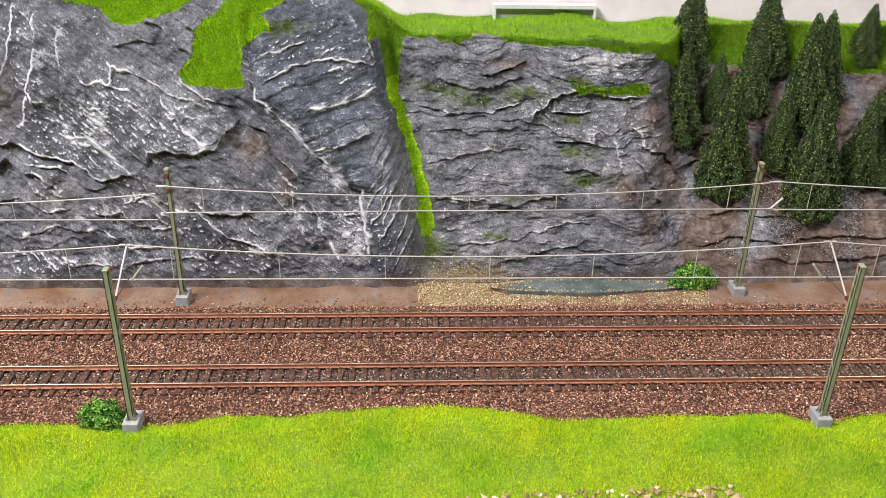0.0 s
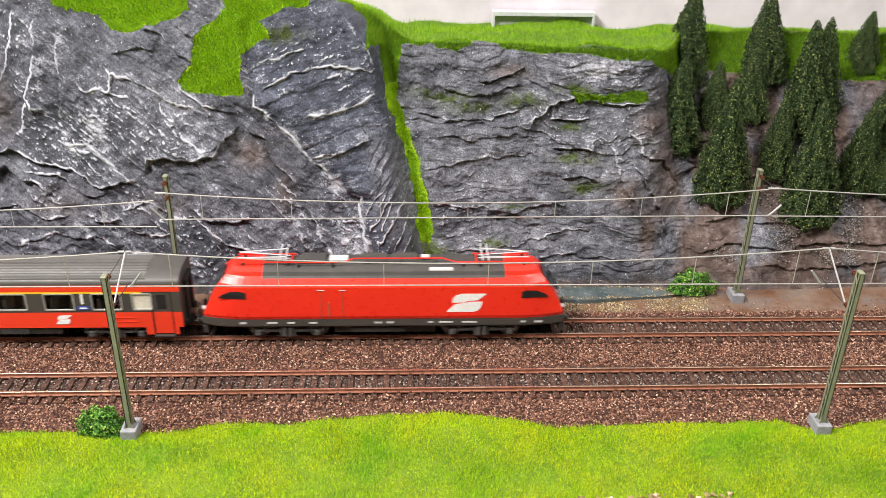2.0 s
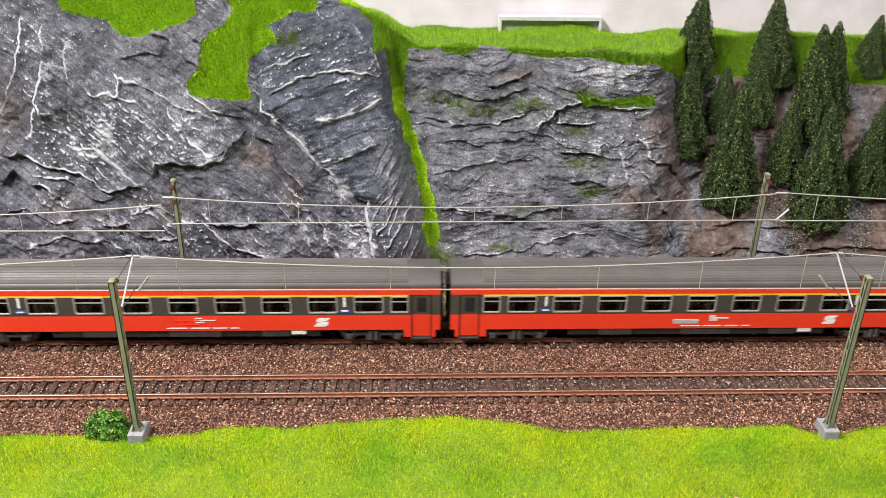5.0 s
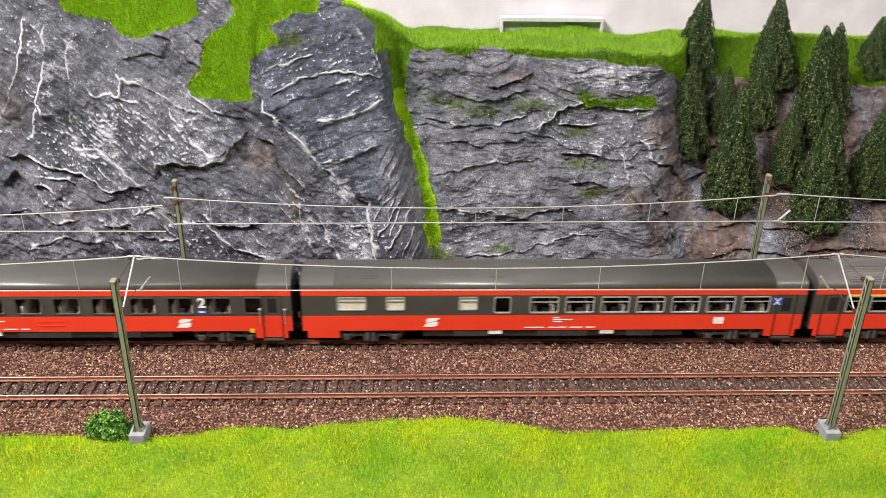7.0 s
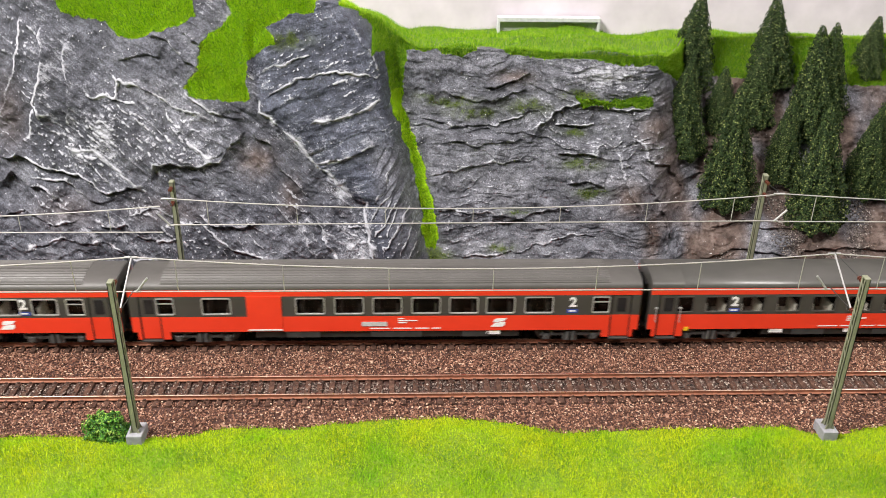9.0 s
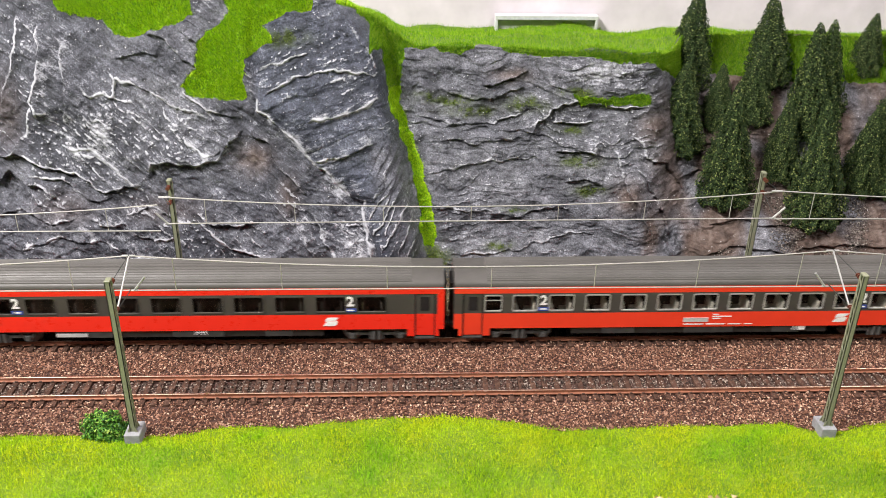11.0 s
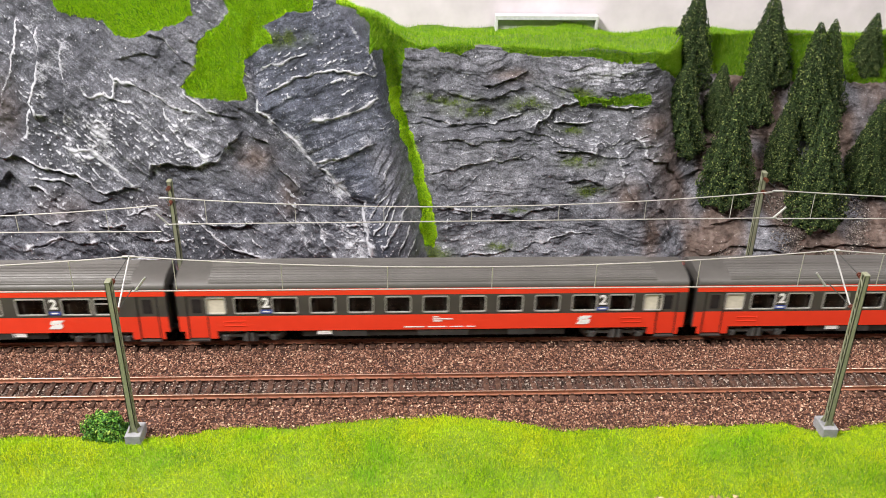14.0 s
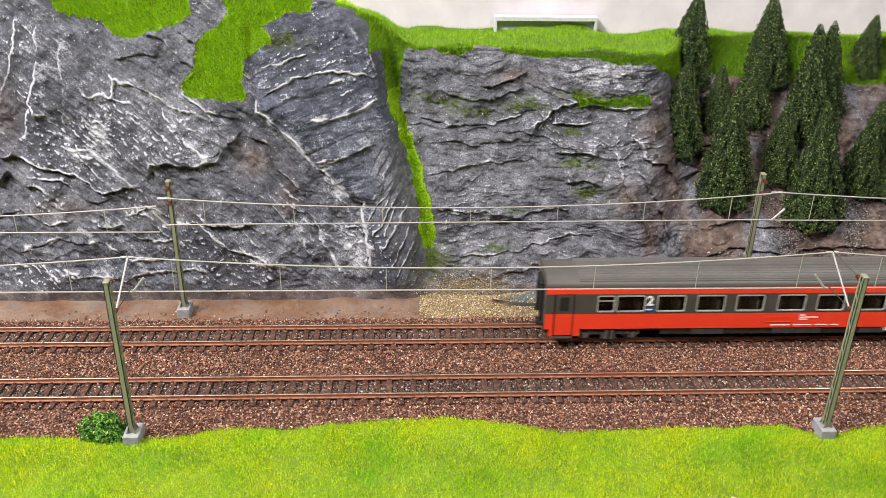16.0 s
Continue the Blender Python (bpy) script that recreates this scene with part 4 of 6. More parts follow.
def build_foot():
    s = Shape()
    ring = []
    for i in range(64):
        a = 2 * math.pi * i / 64
        w = 1 + 0.12 * math.sin(3 * a + 1) + 0.08 * math.sin(7 * a)
        ring.append((0.125 + 0.064 * w * math.cos(a), 0.0975 + 0.0088 * w * math.sin(a)))
    top = [(x, y, -0.0012) for x, y in ring]
    low = [(x, y, -0.0062) for x, y in ring]
    n = len(ring)
    s.add(top + low, [tuple(range(n))] + [(i, n + i, n + (i + 1) % n, (i + 1) % n) for i in range(n)])
    tagged(new("pond", s.mesh("pond", POND)), "shallow dark murky pond at the rock foot", "pond", kind="structure")
    m = 20000
    x, y = RNG.uniform(0.012, 0.205, m), RNG.uniform(0.076, 0.118, m)
    d = ((x - 0.125) / 0.064) ** 2 + ((y - 0.0975) / 0.0085) ** 2
    spot = np.exp(-((x - 0.045) / 0.03) ** 2) + 0.45 + 0.5 * grad_noise(x * 60, y * 60, 33)
    keep = (d + 0.35 * grad_noise(x * 90, y * 90, 34) > 0.25 + 0.7 * RNG.random(m) ** 0.5) & (RNG.random(m) < spot) & (y > 0.077)
    p = np.stack([x, y, np.maximum(ground_z(x, y), np.where(d < 1.05, -0.0012, -1.0)) + 0.0003 + 0.5 * np.maximum(0, y - 0.108)], -1)[keep]
    v, f = crumbs(p, RNG.uniform(0.0003, 0.0007, len(p)))
    tagged(new("tan_flock", soup("tan_flock", v, f, FLOCK)), "tan crumbs and gravel round the pond", "gravel", kind="stuff")
    p, nn = cell_points(((RX > 0.215) & (RZ < 0.05) & (RZ > 0.012)) * smooth(-0.1, 0.4, fbm(RX * 28, RZ * 28, 44, 2)), 4200)
    v, f = crumbs(p + nn * 0.0002, RNG.uniform(0.0003, 0.0008, len(p)))
    tagged(new("scree", soup("scree", v, f, SCREE)), "dark loose scree on the brown slope", "gravel", kind="stuff")
    p, nn = cell_points(np.exp(-((RX - 0.045) / 0.022) ** 2 - (RZ / 0.009) ** 2) * (RZ > -0.003), 3200)
    v, f = crumbs(p, RNG.uniform(0.0002, 0.0005, len(p)))
    tagged(new("rock_crumbs", soup("rock_crumbs", v, f, FLOCK)), "pale crumbs caught on the rock", "gravel", kind="stuff")
    m = 260
    x, y = RNG.uniform(0.03, 0.16, m), RNG.uniform(-0.112, -0.0965, m)
    p = np.stack([x, y, meadow_z(x, y) + 0.001], -1)
    v, f = crumbs(p, RNG.uniform(0.0008, 0.0022, m))
    tagged(new("path_stones", soup("path_stones", v, f, FLOCK)), "mixed stones along the meadow edge", "gravel", kind="stuff")


build_foot()

# ---- masts and overhead line ----


def build_mast(x, y, top, side, label):
    """A lattice mast on a concrete foot. side: +1 carries its arm towards +y, -1 towards -y."""
    t = thing("catenary_mast", label, "catenary mast", pose(x, y, 0), "overhead line masts")
    s = Shape()
    s.box(-0.0040, 0.0040, -0.0052, 0.0068, -0.0065, 0.0020, ch=0.0004)
    part("concrete_foot", s, CONCRETE, t, "light grey concrete foot")
    for k in (-1, 1):
        s = Shape()
        y0 = k * 0.0017
        w0, w1 = 0.0015, 0.0013
        lo, hi = 0.002, top
        for xa, xb, ya, yb in ((-1, 1, y0 - 0.0003, y0 + 0.0003), (-1, -0.72, y0 - 0.0003, y0 - k * 0.0009), (0.72, 1, y0 - 0.0003, y0 - k * 0.0009)):
            a, b = min(ya, yb), max(ya, yb)
            v = [(xa * w0, a, lo), (xb * w0, a, lo), (xb * w0, b, lo), (xa * w0, b, lo), (xa * w1, a, hi), (xb * w1, a, hi), (xb * w1, b, hi), (xa * w1, b, hi)]
            s.add(v, [(3, 2, 1, 0), (4, 5, 6, 7), (0, 1, 5, 4), (1, 2, 6, 5), (2, 3, 7, 6), (3, 0, 4, 7)])
        part("upright", s, MAST_GREEN, t)
    s = Shape()
    n = 22
    for k in (-1, 1):
        for i in range(n):
            za, zb = 0.004 + (top - 0.006) * i / n, 0.004 + (top - 0.006) * (i + 1) / n
            xk = k * (0.0014 - 0.0002 * i / n)
            s.rod((xk, -0.0015 if i % 2 else 0.0015, za), (xk, 0.0015 if i % 2 else -0.0015, zb), 0.00022, sides=4)
    part("lattice", s, [MAST_GREEN], t)
    s = Shape()
    s.box(-0.0014, 0.0014, -0.0021, 0.0021, top, top + 0.0008, ch=0.0003)
    part("cap", s, MAST_GREEN, t)
    for gx in (-0.0026, 0.0026):
        s = Shape()
        for gy in (-0.0024, 0.0024):
            s.add([(gx, gy - .0002, .002), (gx * 0.5, gy - .0002, .002), (gx * 0.5, gy - .0002, .0056), (gx, gy + .0002, .002), (gx * 0.5, gy + .0002, .002), (gx * 0.5, gy + .0002, .0056)],
                  [(0, 1, 2), (5, 4, 3), (0, 3, 4, 1), (1, 4, 5, 2), (2, 5, 3, 0)])
        part("gusset", s, MAST_GREEN, t)
    return t


def build_arm(t, side, mast_top, reach, z_msg, z_con, lean):
    """Stay, strut, registration arm and insulators between the mast and the two wires."""
    m = side * 0.0024
    zs = z_con + 0.0065
    for z in (mast_top - 0.003, zs):
        s = Shape()
        for i in range(5):
            s.rod((0, m + side * 0.0008 * i, z), (0, m + side * (0.0008 * i + 0.0005), z), 0.0012 if i % 2 == 0 else 0.0008, sides=8)
        part("insulator", s, INSULATOR, t, "ribbed brown insulator")
    e = m + side * 0.004
    s = Shape()
    s.rod((0, e, zs), (lean, side * reach, z_msg), 0.00045, sides=7)
    part("strut", s, GALV, t, "pale galvanised strut")
    s = Shape()
    s.rod((0, e, mast_top - 0.003), (lean, side * reach, z_msg + 0.0006), 0.00018, sides=5)
    part("stay_wire", s, LATTICE, t)
    s = Shape()
    s.rod((0.0002, e, zs - 0.0005), (lean, side * (reach - 0.001), z_con + 0.003), 0.00025, sides=5)
    part("register_tube", s, LATTICE, t)
    s = Shape()
    s.rod((lean, side * reach, z_con), (lean + math.copysign(0.006, -lean), side * (reach + 0.001), z_con + 0.0075), 0.00062, sides=7)
    s.rod((lean - 0.002, side * reach, z_con), (lean + 0.002, side * reach, z_con), 0.0005, sides=6)
    part("steady_arm", s, GALV, t)
    s = Shape()
    s.rod((lean - 0.0035, side * reach, z_msg), (lean + 0.003, side * reach, z_msg), 0.0006, sides=6)
    part("clamp", s, GALV, t)


MAST_L, MAST_R = -0.1372, 0.2232
for mx, my, top, side, reach, zm, zc, lean, lab in (
        (MAST_L + 0.0005, -0.0412, 0.0885, 1, 0.0352, 0.0834, 0.0634, -0.0006, "olive green lattice mast on a concrete foot beside the meadow"),
        (MAST_R - 0.0006, -0.0440, 0.0905, 1, 0.038, 0.0844, 0.0631, 0.0026, "olive green lattice mast on a concrete foot beside the meadow"),
        (MAST_L - 0.0005, 0.0845, 0.0870, -1, 0.0205, 0.0851, 0.0682, 0.0020, "olive green lattice mast on a concrete foot below the rock"),
        (MAST_R + 0.0008, 0.0920, 0.0885, -1, 0.028, 0.0883, 0.0707, -0.0020, "olive green lattice mast on a concrete foot below the trees")):
    mast = build_mast(mx, my, top, side, lab)
    build_arm(mast, side, top, reach, zm, zc, lean)


def build_span(y, a, b, n, first, step, label):
    """One span of overhead line. a and b: (x, messenger height, contact height); it sags between them."""
    t = thing("overhead_line", label, "overhead wire", pose(0, y, 0), "overhead line spans")
    sag = a[3]
    def msg(x):
        u = (x - a[0]) / (b[0] - a[0])
        return a[1] + (b[1] - a[1]) * u - sag * 4 * u * (1 - u)
    def con(x):
        return a[2] + (b[2] - a[2]) * (x - a[0]) / (b[0] - a[0])
    for name, fn, r in (("messenger_wire", msg, 0.00036), ("contact_wire", con, 0.00036)):
        s = Shape()
        xs = [a[0] + (b[0] - a[0]) * i / 14 for i in range(15)]
        s.tube([(p, 0, fn(p)) for p in xs], r)
        part(name, s, WIRE, t)
    for i in range(n):
        x = first + i * step
        s = Shape()
        s.rod((x, 0, con(x)), (x, 0, msg(x)), 0.00024, sides=5)
        part("dropper", s, WIRE, t)


build_span(-0.006, (-0.497, 0.0834, 0.0634, 0.0078), (-0.1372, 0.0834, 0.0634), 7, -0.168 - 6 * 0.052, 0.052, "nickel overhead wire with droppers over the near track")
build_span(-0.006, (-0.1372, 0.0834, 0.0634, 0.0078), (0.2252, 0.0844, 0.0631), 7, -0.116, 0.0543, "nickel overhead wire with droppers over the near track")
build_span(-0.006, (0.2252, 0.0844, 0.0631, 0.0078), (0.585, 0.0834, 0.0634), 6, 0.2525, 0.0543, "nickel overhead wire with droppers over the near track")
build_span(0.064, (-0.497, 0.0812, 0.0635, 0.0085), (-0.1405, 0.0803, 0.0637), 7, -0.222 - 5 * 0.0515, 0.0515, "nickel overhead wire with droppers over the far track")
build_span(0.064, (-0.1375, 0.0853, 0.0684, 0.0078), (0.2228, 0.0880, 0.0707), 7, -0.1135, 0.0515, "nickel overhead wire with droppers over the far track")
build_span(0.064, (0.2215, 0.0885, 0.0703, 0.0060), (0.585, 0.0853, 0.0684), 6, 0.2445, 0.0515, "nickel overhead wire with droppers over the far track")

# ---- trees and bushes ----


def crown_mesh(seed, squat):
    """A bottle-brush fir crown, one metre high: whorls of drooping boughs dressed in fine flock."""
    rng = np.random.default_rng(seed)
    n = 24000
    u = 1 - np.sqrt(rng.random(n)) * 0.985
    h = 0.04 + 0.95 * u
    a = rng.uniform(0, 2 * np.pi, n)
    whorl = 0.5 + 0.5 * np.cos(h * 2 * np.pi * 15 + 0.8 * np.sin(a * 3 + seed))
    lobes = 0.96 + 0.16 * np.sin(a * 7 + h * 9 + seed) + 0.1 * np.sin(a * 11 - h * 23)
    r = squat * (1 - u) ** 0.86 * (0.88 + 0.09 * whorl) * lobes + 0.012
    r = np.minimum(r, squat * 0.95 * (0.75 + 0.6 * np.minimum(u * 6, 0.5)))
    r *= 1 - 0.35 * rng.random(n) ** 2.2
    p = np.stack([r * np.cos(a), r * np.sin(a), h - 0.05 * r - 0.05 * np.maximum(0, np.sin(a * 7 + seed)) * (1 - u) ** 3], -1)
    out = np.stack([np.cos(a), np.sin(a), np.full(n, 0.35)], -1)
    v, f = flakes(p, out, rng.uniform(0.006, 0.0125, n))
    me = soup("crown", v, f, NEEDLE)
    return me


CROWNS = [crown_mesh(3, 0.268), crown_mesh(8, 0.262), crown_mesh(15, 0.25)]


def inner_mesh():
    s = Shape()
    # added near-black cone fills the crown so its depth reads dark; trunk rod below
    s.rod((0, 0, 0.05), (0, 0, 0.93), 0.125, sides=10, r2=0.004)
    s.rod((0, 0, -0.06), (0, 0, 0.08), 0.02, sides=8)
    return s.mesh("trunk", surface("dark_crown_filler", (0.010, 0.014, 0.008), (0.02, 0.025, 0.014), 20, 0.9))


TRUNK_FILLER_MESH = inner_mesh()


def build_tree(x, y, z, height, lean, turn, i, label, girth):
    t = thing("fir_tree", label, "fir tree", pose(x, y, z, 0, lean, turn), "firs on the slope")
    t.scale = (height * girth, height * girth, height)
    part("trunk", TRUNK_FILLER_MESH, None, t)
    part("crown", CROWNS[i % 3], None, t)


TREE_LABELS = ("tall dark green fir on the brown slope", "dark green fir standing on the clifftop grass", "slim dark green fir on the slope")
for i, (x, y, z, height, lean, kind, girth) in enumerate([
        (0.2819, 0.1340, 0.0350, 0.089, -3, 0, 0.92), (0.2214, 0.1436, 0.0475, 0.087, -3, 0, 0.93), (0.1899, 0.1653, 0.0763, 0.066, -2, 2, 1.25),
        (0.1995, 0.2000, 0.1120, 0.070, -4, 1, 1.15), (0.2200, 0.1771, 0.0900, 0.047, 0, 2, 1.15), (0.2440, 0.1797, 0.0930, 0.052, -2, 2, 1.35),
        (0.2590, 0.2000, 0.1140, 0.066, -4, 1, 1.12), (0.2618, 0.1552, 0.0600, 0.060, -1, 2, 1.00), (0.2860, 0.1750, 0.0830, 0.084, -5, 0, 0.98),
        (0.2940, 0.1830, 0.0890, 0.079, -6, 2, 0.95), (0.3166, 0.1491, 0.0530, 0.067, -4, 2, 0.95), (0.3310, 0.2050, 0.1200, 0.046, -3, 1, 1.25),
        (0.3393, 0.1651, 0.0740, 0.064, -5, 0, 1.20), (0.3366, 0.1479, 0.0510, 0.058, -5, 2, 1.20), (0.3580, 0.1620, 0.0700, 0.07, -3, 0, 1.10), (0.3620, 0.2000, 0.1150, 0.06, -3, 1, 1.20)]):
    build_tree(x, y, z - 0.002, height, lean, 47 * i, i, TREE_LABELS[kind], girth)


def build_bush(x, y, z, w, d, h, label):
    t = thing("bush", label, "bush", pose(x, y, z))
    s = Shape()
    for i in range(9):
        a = i * 2.4
        s.rod((0, 0, -0.002), (0.55 * w * math.cos(a), 0.55 * d * math.sin(a), h * (0.4 + 0.05 * i)), 0.0004, r2=0.00015, sides=5)
    part("branches", s, BARK, t)
    n = 5200
    q = RNG.normal(0, 1, (n, 3))
    q /= np.linalg.norm(q, axis=1)[:, None]
    q[:, 2] = np.abs(q[:, 2])
    r = (1 - 0.5 * RNG.random(n) ** 2) * (0.85 + 0.3 * grad_noise(q[:, 0] * 3 + x * 50, q[:, 1] * 3 + q[:, 2] * 2, 71))
    p = q * r[:, None] * np.array([w, d, h])
    v, f = flakes(p, q, RNG.uniform(0.0005, 0.0010, n))
    part("foliage", soup("foliage", v, f, LEAF), None, t, "glossy bright green leaf flakes")


build_bush(-0.1525, -0.0375, -0.004, 0.0140, 0.009, 0.0150, "round bright green bush beside a catenary mast")
build_bush(0.1955, 0.0985, -0.001, 0.0175, 0.008, 0.0165, "low bright green bush beside the pond")

# ---- white frame behind the clifftop ----


def build_frame():
    t = thing("shallow_frame", "white aluminium frame with a grey reflecting pane against the wall", "frame", pose(0.1085, 0.256, 0.1402))
    for name, b in (("top_rail", (-0.0385, 0.0385, -0.004, 0.004, 0.0062, 0.0092)), ("side_rail", (-0.0385, -0.0365, -0.004, 0.004, -0.006, 0.0062)), ("side_rail", (0.0365, 0.0385, -0.004, 0.004, -0.006, 0.0062))):
        s = Shape()
        s.box(*b, ch=0.0003)
        part(name, s, ALU, t)
    # the pane's pale grey stands in for the reflection in its glass
    s = Shape()
    s.box(-0.0365, 0.0365, 0.001, 0.002, -0.006, 0.0062)
    part("pane", s, FRAME_PANE, t, "pane with a pale grey reflection as its colour")


build_frame()

# ---- train ----
Z_FLOOR, Z_BELT, Z_SILL, Z_HEAD, Z_STRIP, Z_CANT, Z_TOP = 0.0110, 0.0213, 0.0230, 0.0334, 0.0348, 0.0391, 0.0450
HALF_W, HALF_L = 0.0162, 0.1490
DOOR_IN, DOOR_OUT = 0.1318, 0.1440


def wall_cells(s, holes, lower, side, low_zone, mats):
    """One side wall, in cells round its openings. holes: (x0, x1, z0, z1). mats: red, grey, stripe, trim numbers."""
    xs = sorted({-HALF_L, HALF_L, *[h[0] for h in holes], *[h[1] for h in holes], *low_zone})
    zs = sorted({0.006, lower, Z_BELT, Z_SILL, Z_HEAD, Z_STRIP - 0.0011, Z_STRIP, Z_CANT, *[h[2] for h in holes], *[h[3] for h in holes]})
    for x0, x1 in zip(xs, xs[1:]):
        for z0, z1 in zip(zs, zs[1:]):
            cx, cz = (x0 + x1) / 2, (z0 + z1) / 2
            if any(h[0] < cx < h[1] and h[2] < cz < h[3] for h in holes):
                continue
            if cz < lower and not (low_zone[1] < abs(cx) < low_zone[2]):
                continue
            if cz > Z_STRIP:
                m = mats[0]
            elif cz > Z_STRIP - 0.0011:
                m = mats[2] if abs(cx) < 0.1295 else mats[1]
            elif cz > Z_BELT:
                m = mats[1]
            else:
                m = mats[0]
            ya, yb = side * HALF_W, side * (HALF_W - 0.0008)
            s.box(x0, x1, min(ya, yb), max(ya, yb), z0, z1, m)


def pane_frame_mesh(w, h, style):
    """A window's surround with rounded corners; style 'vent' has a bar for the opening light, 'flush' a thin dark rim."""
    s = Shape()
    def ring(a, b, r, n=4):
        pts = []
        for cx, cz, a0 in ((a - r, b - r, 0), (-a + r, b - r, 90), (-a + r, -b + r, 180), (a - r, -b + r, 270)):
            for i in range(n + 1):
                t = radians(a0 + 90 * i / n)
                pts.append((cx + r * math.cos(t), cz + r * math.sin(t)))
        return pts
    o, q = ring(w / 2 + 0.0004, h / 2 + 0.0004, 0.0012), ring(w / 2 - 0.0003, h / 2 - 0.0003, 0.0008)
    n = len(o)
    v = [(x, 0.0006, z) for x, z in o] + [(x, -0.00035, z) for x, z in o] + [(x, -0.00035, z) for x, z in q] + [(x, 0.0006, z) for x, z in q]
    f = []
    for k in range(3):
        f += [(k * n + i, k * n + (i + 1) % n, (k + 1) * n + (i + 1) % n, (k + 1) * n + i) for i in range(n)]
    s.add(v, f)
    if style == "vent":
        s.box(-w / 2, w / 2, -0.0002, 0.0003, h * 0.16, h * 0.16 + 0.0005)
    return s.mesh("frame", UMBRA if style == "flush" else SILVER)


def pane_mesh(w, h, mat):
    s = Shape()
    s.box(-w / 2, w / 2, 0.0003, 0.0006, -h / 2, h / 2)
    return s.mesh("pane", mat)


MESHES = {}


def shared(key, make, *args):
    if key not in MESHES:
        MESHES[key] = make(*args)
    return MESHES[key]


def window(coach, x, z0, z1, w, style, pane_mat, side):
    h = z1 - z0
    key = (round(w, 4), round(h, 4))
    turn = 0 if side < 0 else 180
    at = pose(x, side * HALF_W, (z0 + z1) / 2, 0, 0, turn)
    fr = part("window_frame", shared(("f", style, key), pane_frame_mesh, w, h, style), None, coach, at=at)
    pane = part("pane", shared(("p", pane_mat.name, key), pane_mesh, w, h, pane_mat), None, fr)
    pane.visible_shadow = pane_mat is not GLASS


def logo_shape(w, h, y):
    """The white emblem: two swept bars that hook into one another."""
    s = Shape()
    k = 0.14
    s.plate([(-0.5 * w, -0.5 * h), (0.18 * w, -0.5 * h), (0.30 * w, -0.42 * h), (0.36 * w, -0.25 * h), (0.40 * w, 0.06 * h), (0.05 * w, 0.06 * h), (0.0, -0.02 * h), (-0.28 * w, -0.06 * h)], y, 0.00012)
    s.plate([(0.5 * w, 0.5 * h), (-0.12 * w, 0.5 * h), (-0.26 * w, 0.42 * h), (-0.33 * w, 0.25 * h), (-0.36 * w, 0.02 * h), (-0.02 * w, 0.02 * h), (0.02 * w, 0.11 * h), (0.28 * w, 0.14 * h)], y, 0.00012)
    return s


def class_digit(char, size):
    cu = bpy.data.curves.new("digit", "FONT")
    cu.body, cu.size, cu.align_x, cu.align_y, cu.extrude, cu.offset = char, size, "CENTER", "CENTER", 0.00006, size * 0.03
    tmp = new("digit", cu)
    me = bpy.data.meshes.new_from_object(tmp.evaluated_get(bpy.context.evaluated_depsgraph_get()))
    bpy.data.objects.remove(tmp)
    me.materials.clear()
    me.materials.append(PRINT_WHITE)
    return me


DIGITS = {"1": class_digit("1", 0.0088), "2": class_digit("2", 0.0088)}


def bars_mesh(kind):
    s = Shape()
    if kind == "lettering":
        for x0, x1, z in ((-.006, -.0025, .0022), (-.006, .0055, .0008), (-.006, -.001, -.0006)):
            s.box(x0, x1, -0.0001, 0.0, z, z + 0.0007)
    elif kind == "strip":
        for x0, x1 in ((-.021, -.009), (-.007, .004), (.006, .014), (.016, .021)):
            s.box(x0, x1, -0.0001, 0.0, -0.0003, 0.0004)
    else:
        s.box(-.0042, .0042, -0.0001, 0.0, -0.0014, 0.0014)
        s.box(-.003, .003, -0.0002, -0.0001, 0.0002, 0.0006)
    return s.mesh(kind, PRINT_WHITE)


BARS = {k: bars_mesh(k) for k in ("lettering", "strip", "number_plate")}


def wheelset_mesh(r):
    s = Shape()
    for k in (-1, 1):
        y = k * GAUGE / 2
        s.rod((0, y - k * 0.0014, r), (0, y + k * 0.0010, r), r, sides=24)
        s.rod((0, y - k * 0.0020, r), (0, y - k * 0.0014, r), r + 0.0009, sides=24)
        s.rod((0, y + k * 0.0010, r), (0, y + k * 0.0016, r), r * 0.35, sides=12)
        for i in range(6):
            a = i * math.pi / 3
            s.rod((0.3 * r * math.cos(a), y + k * 0.0011, r + 0.3 * r * math.sin(a)), (0.8 * r * math.cos(a), y + k * 0.0011, r + 0.8 * r * math.sin(a)), 0.0003, sides=4)
    s.rod((0, -GAUGE / 2, r), (0, GAUGE / 2, r), 0.0012, sides=8)
    for i, p in enumerate(s.v):
        s.v[i] = (p[0], p[1], p[2] - r)
    return s.mesh("wheelset", WHEEL)


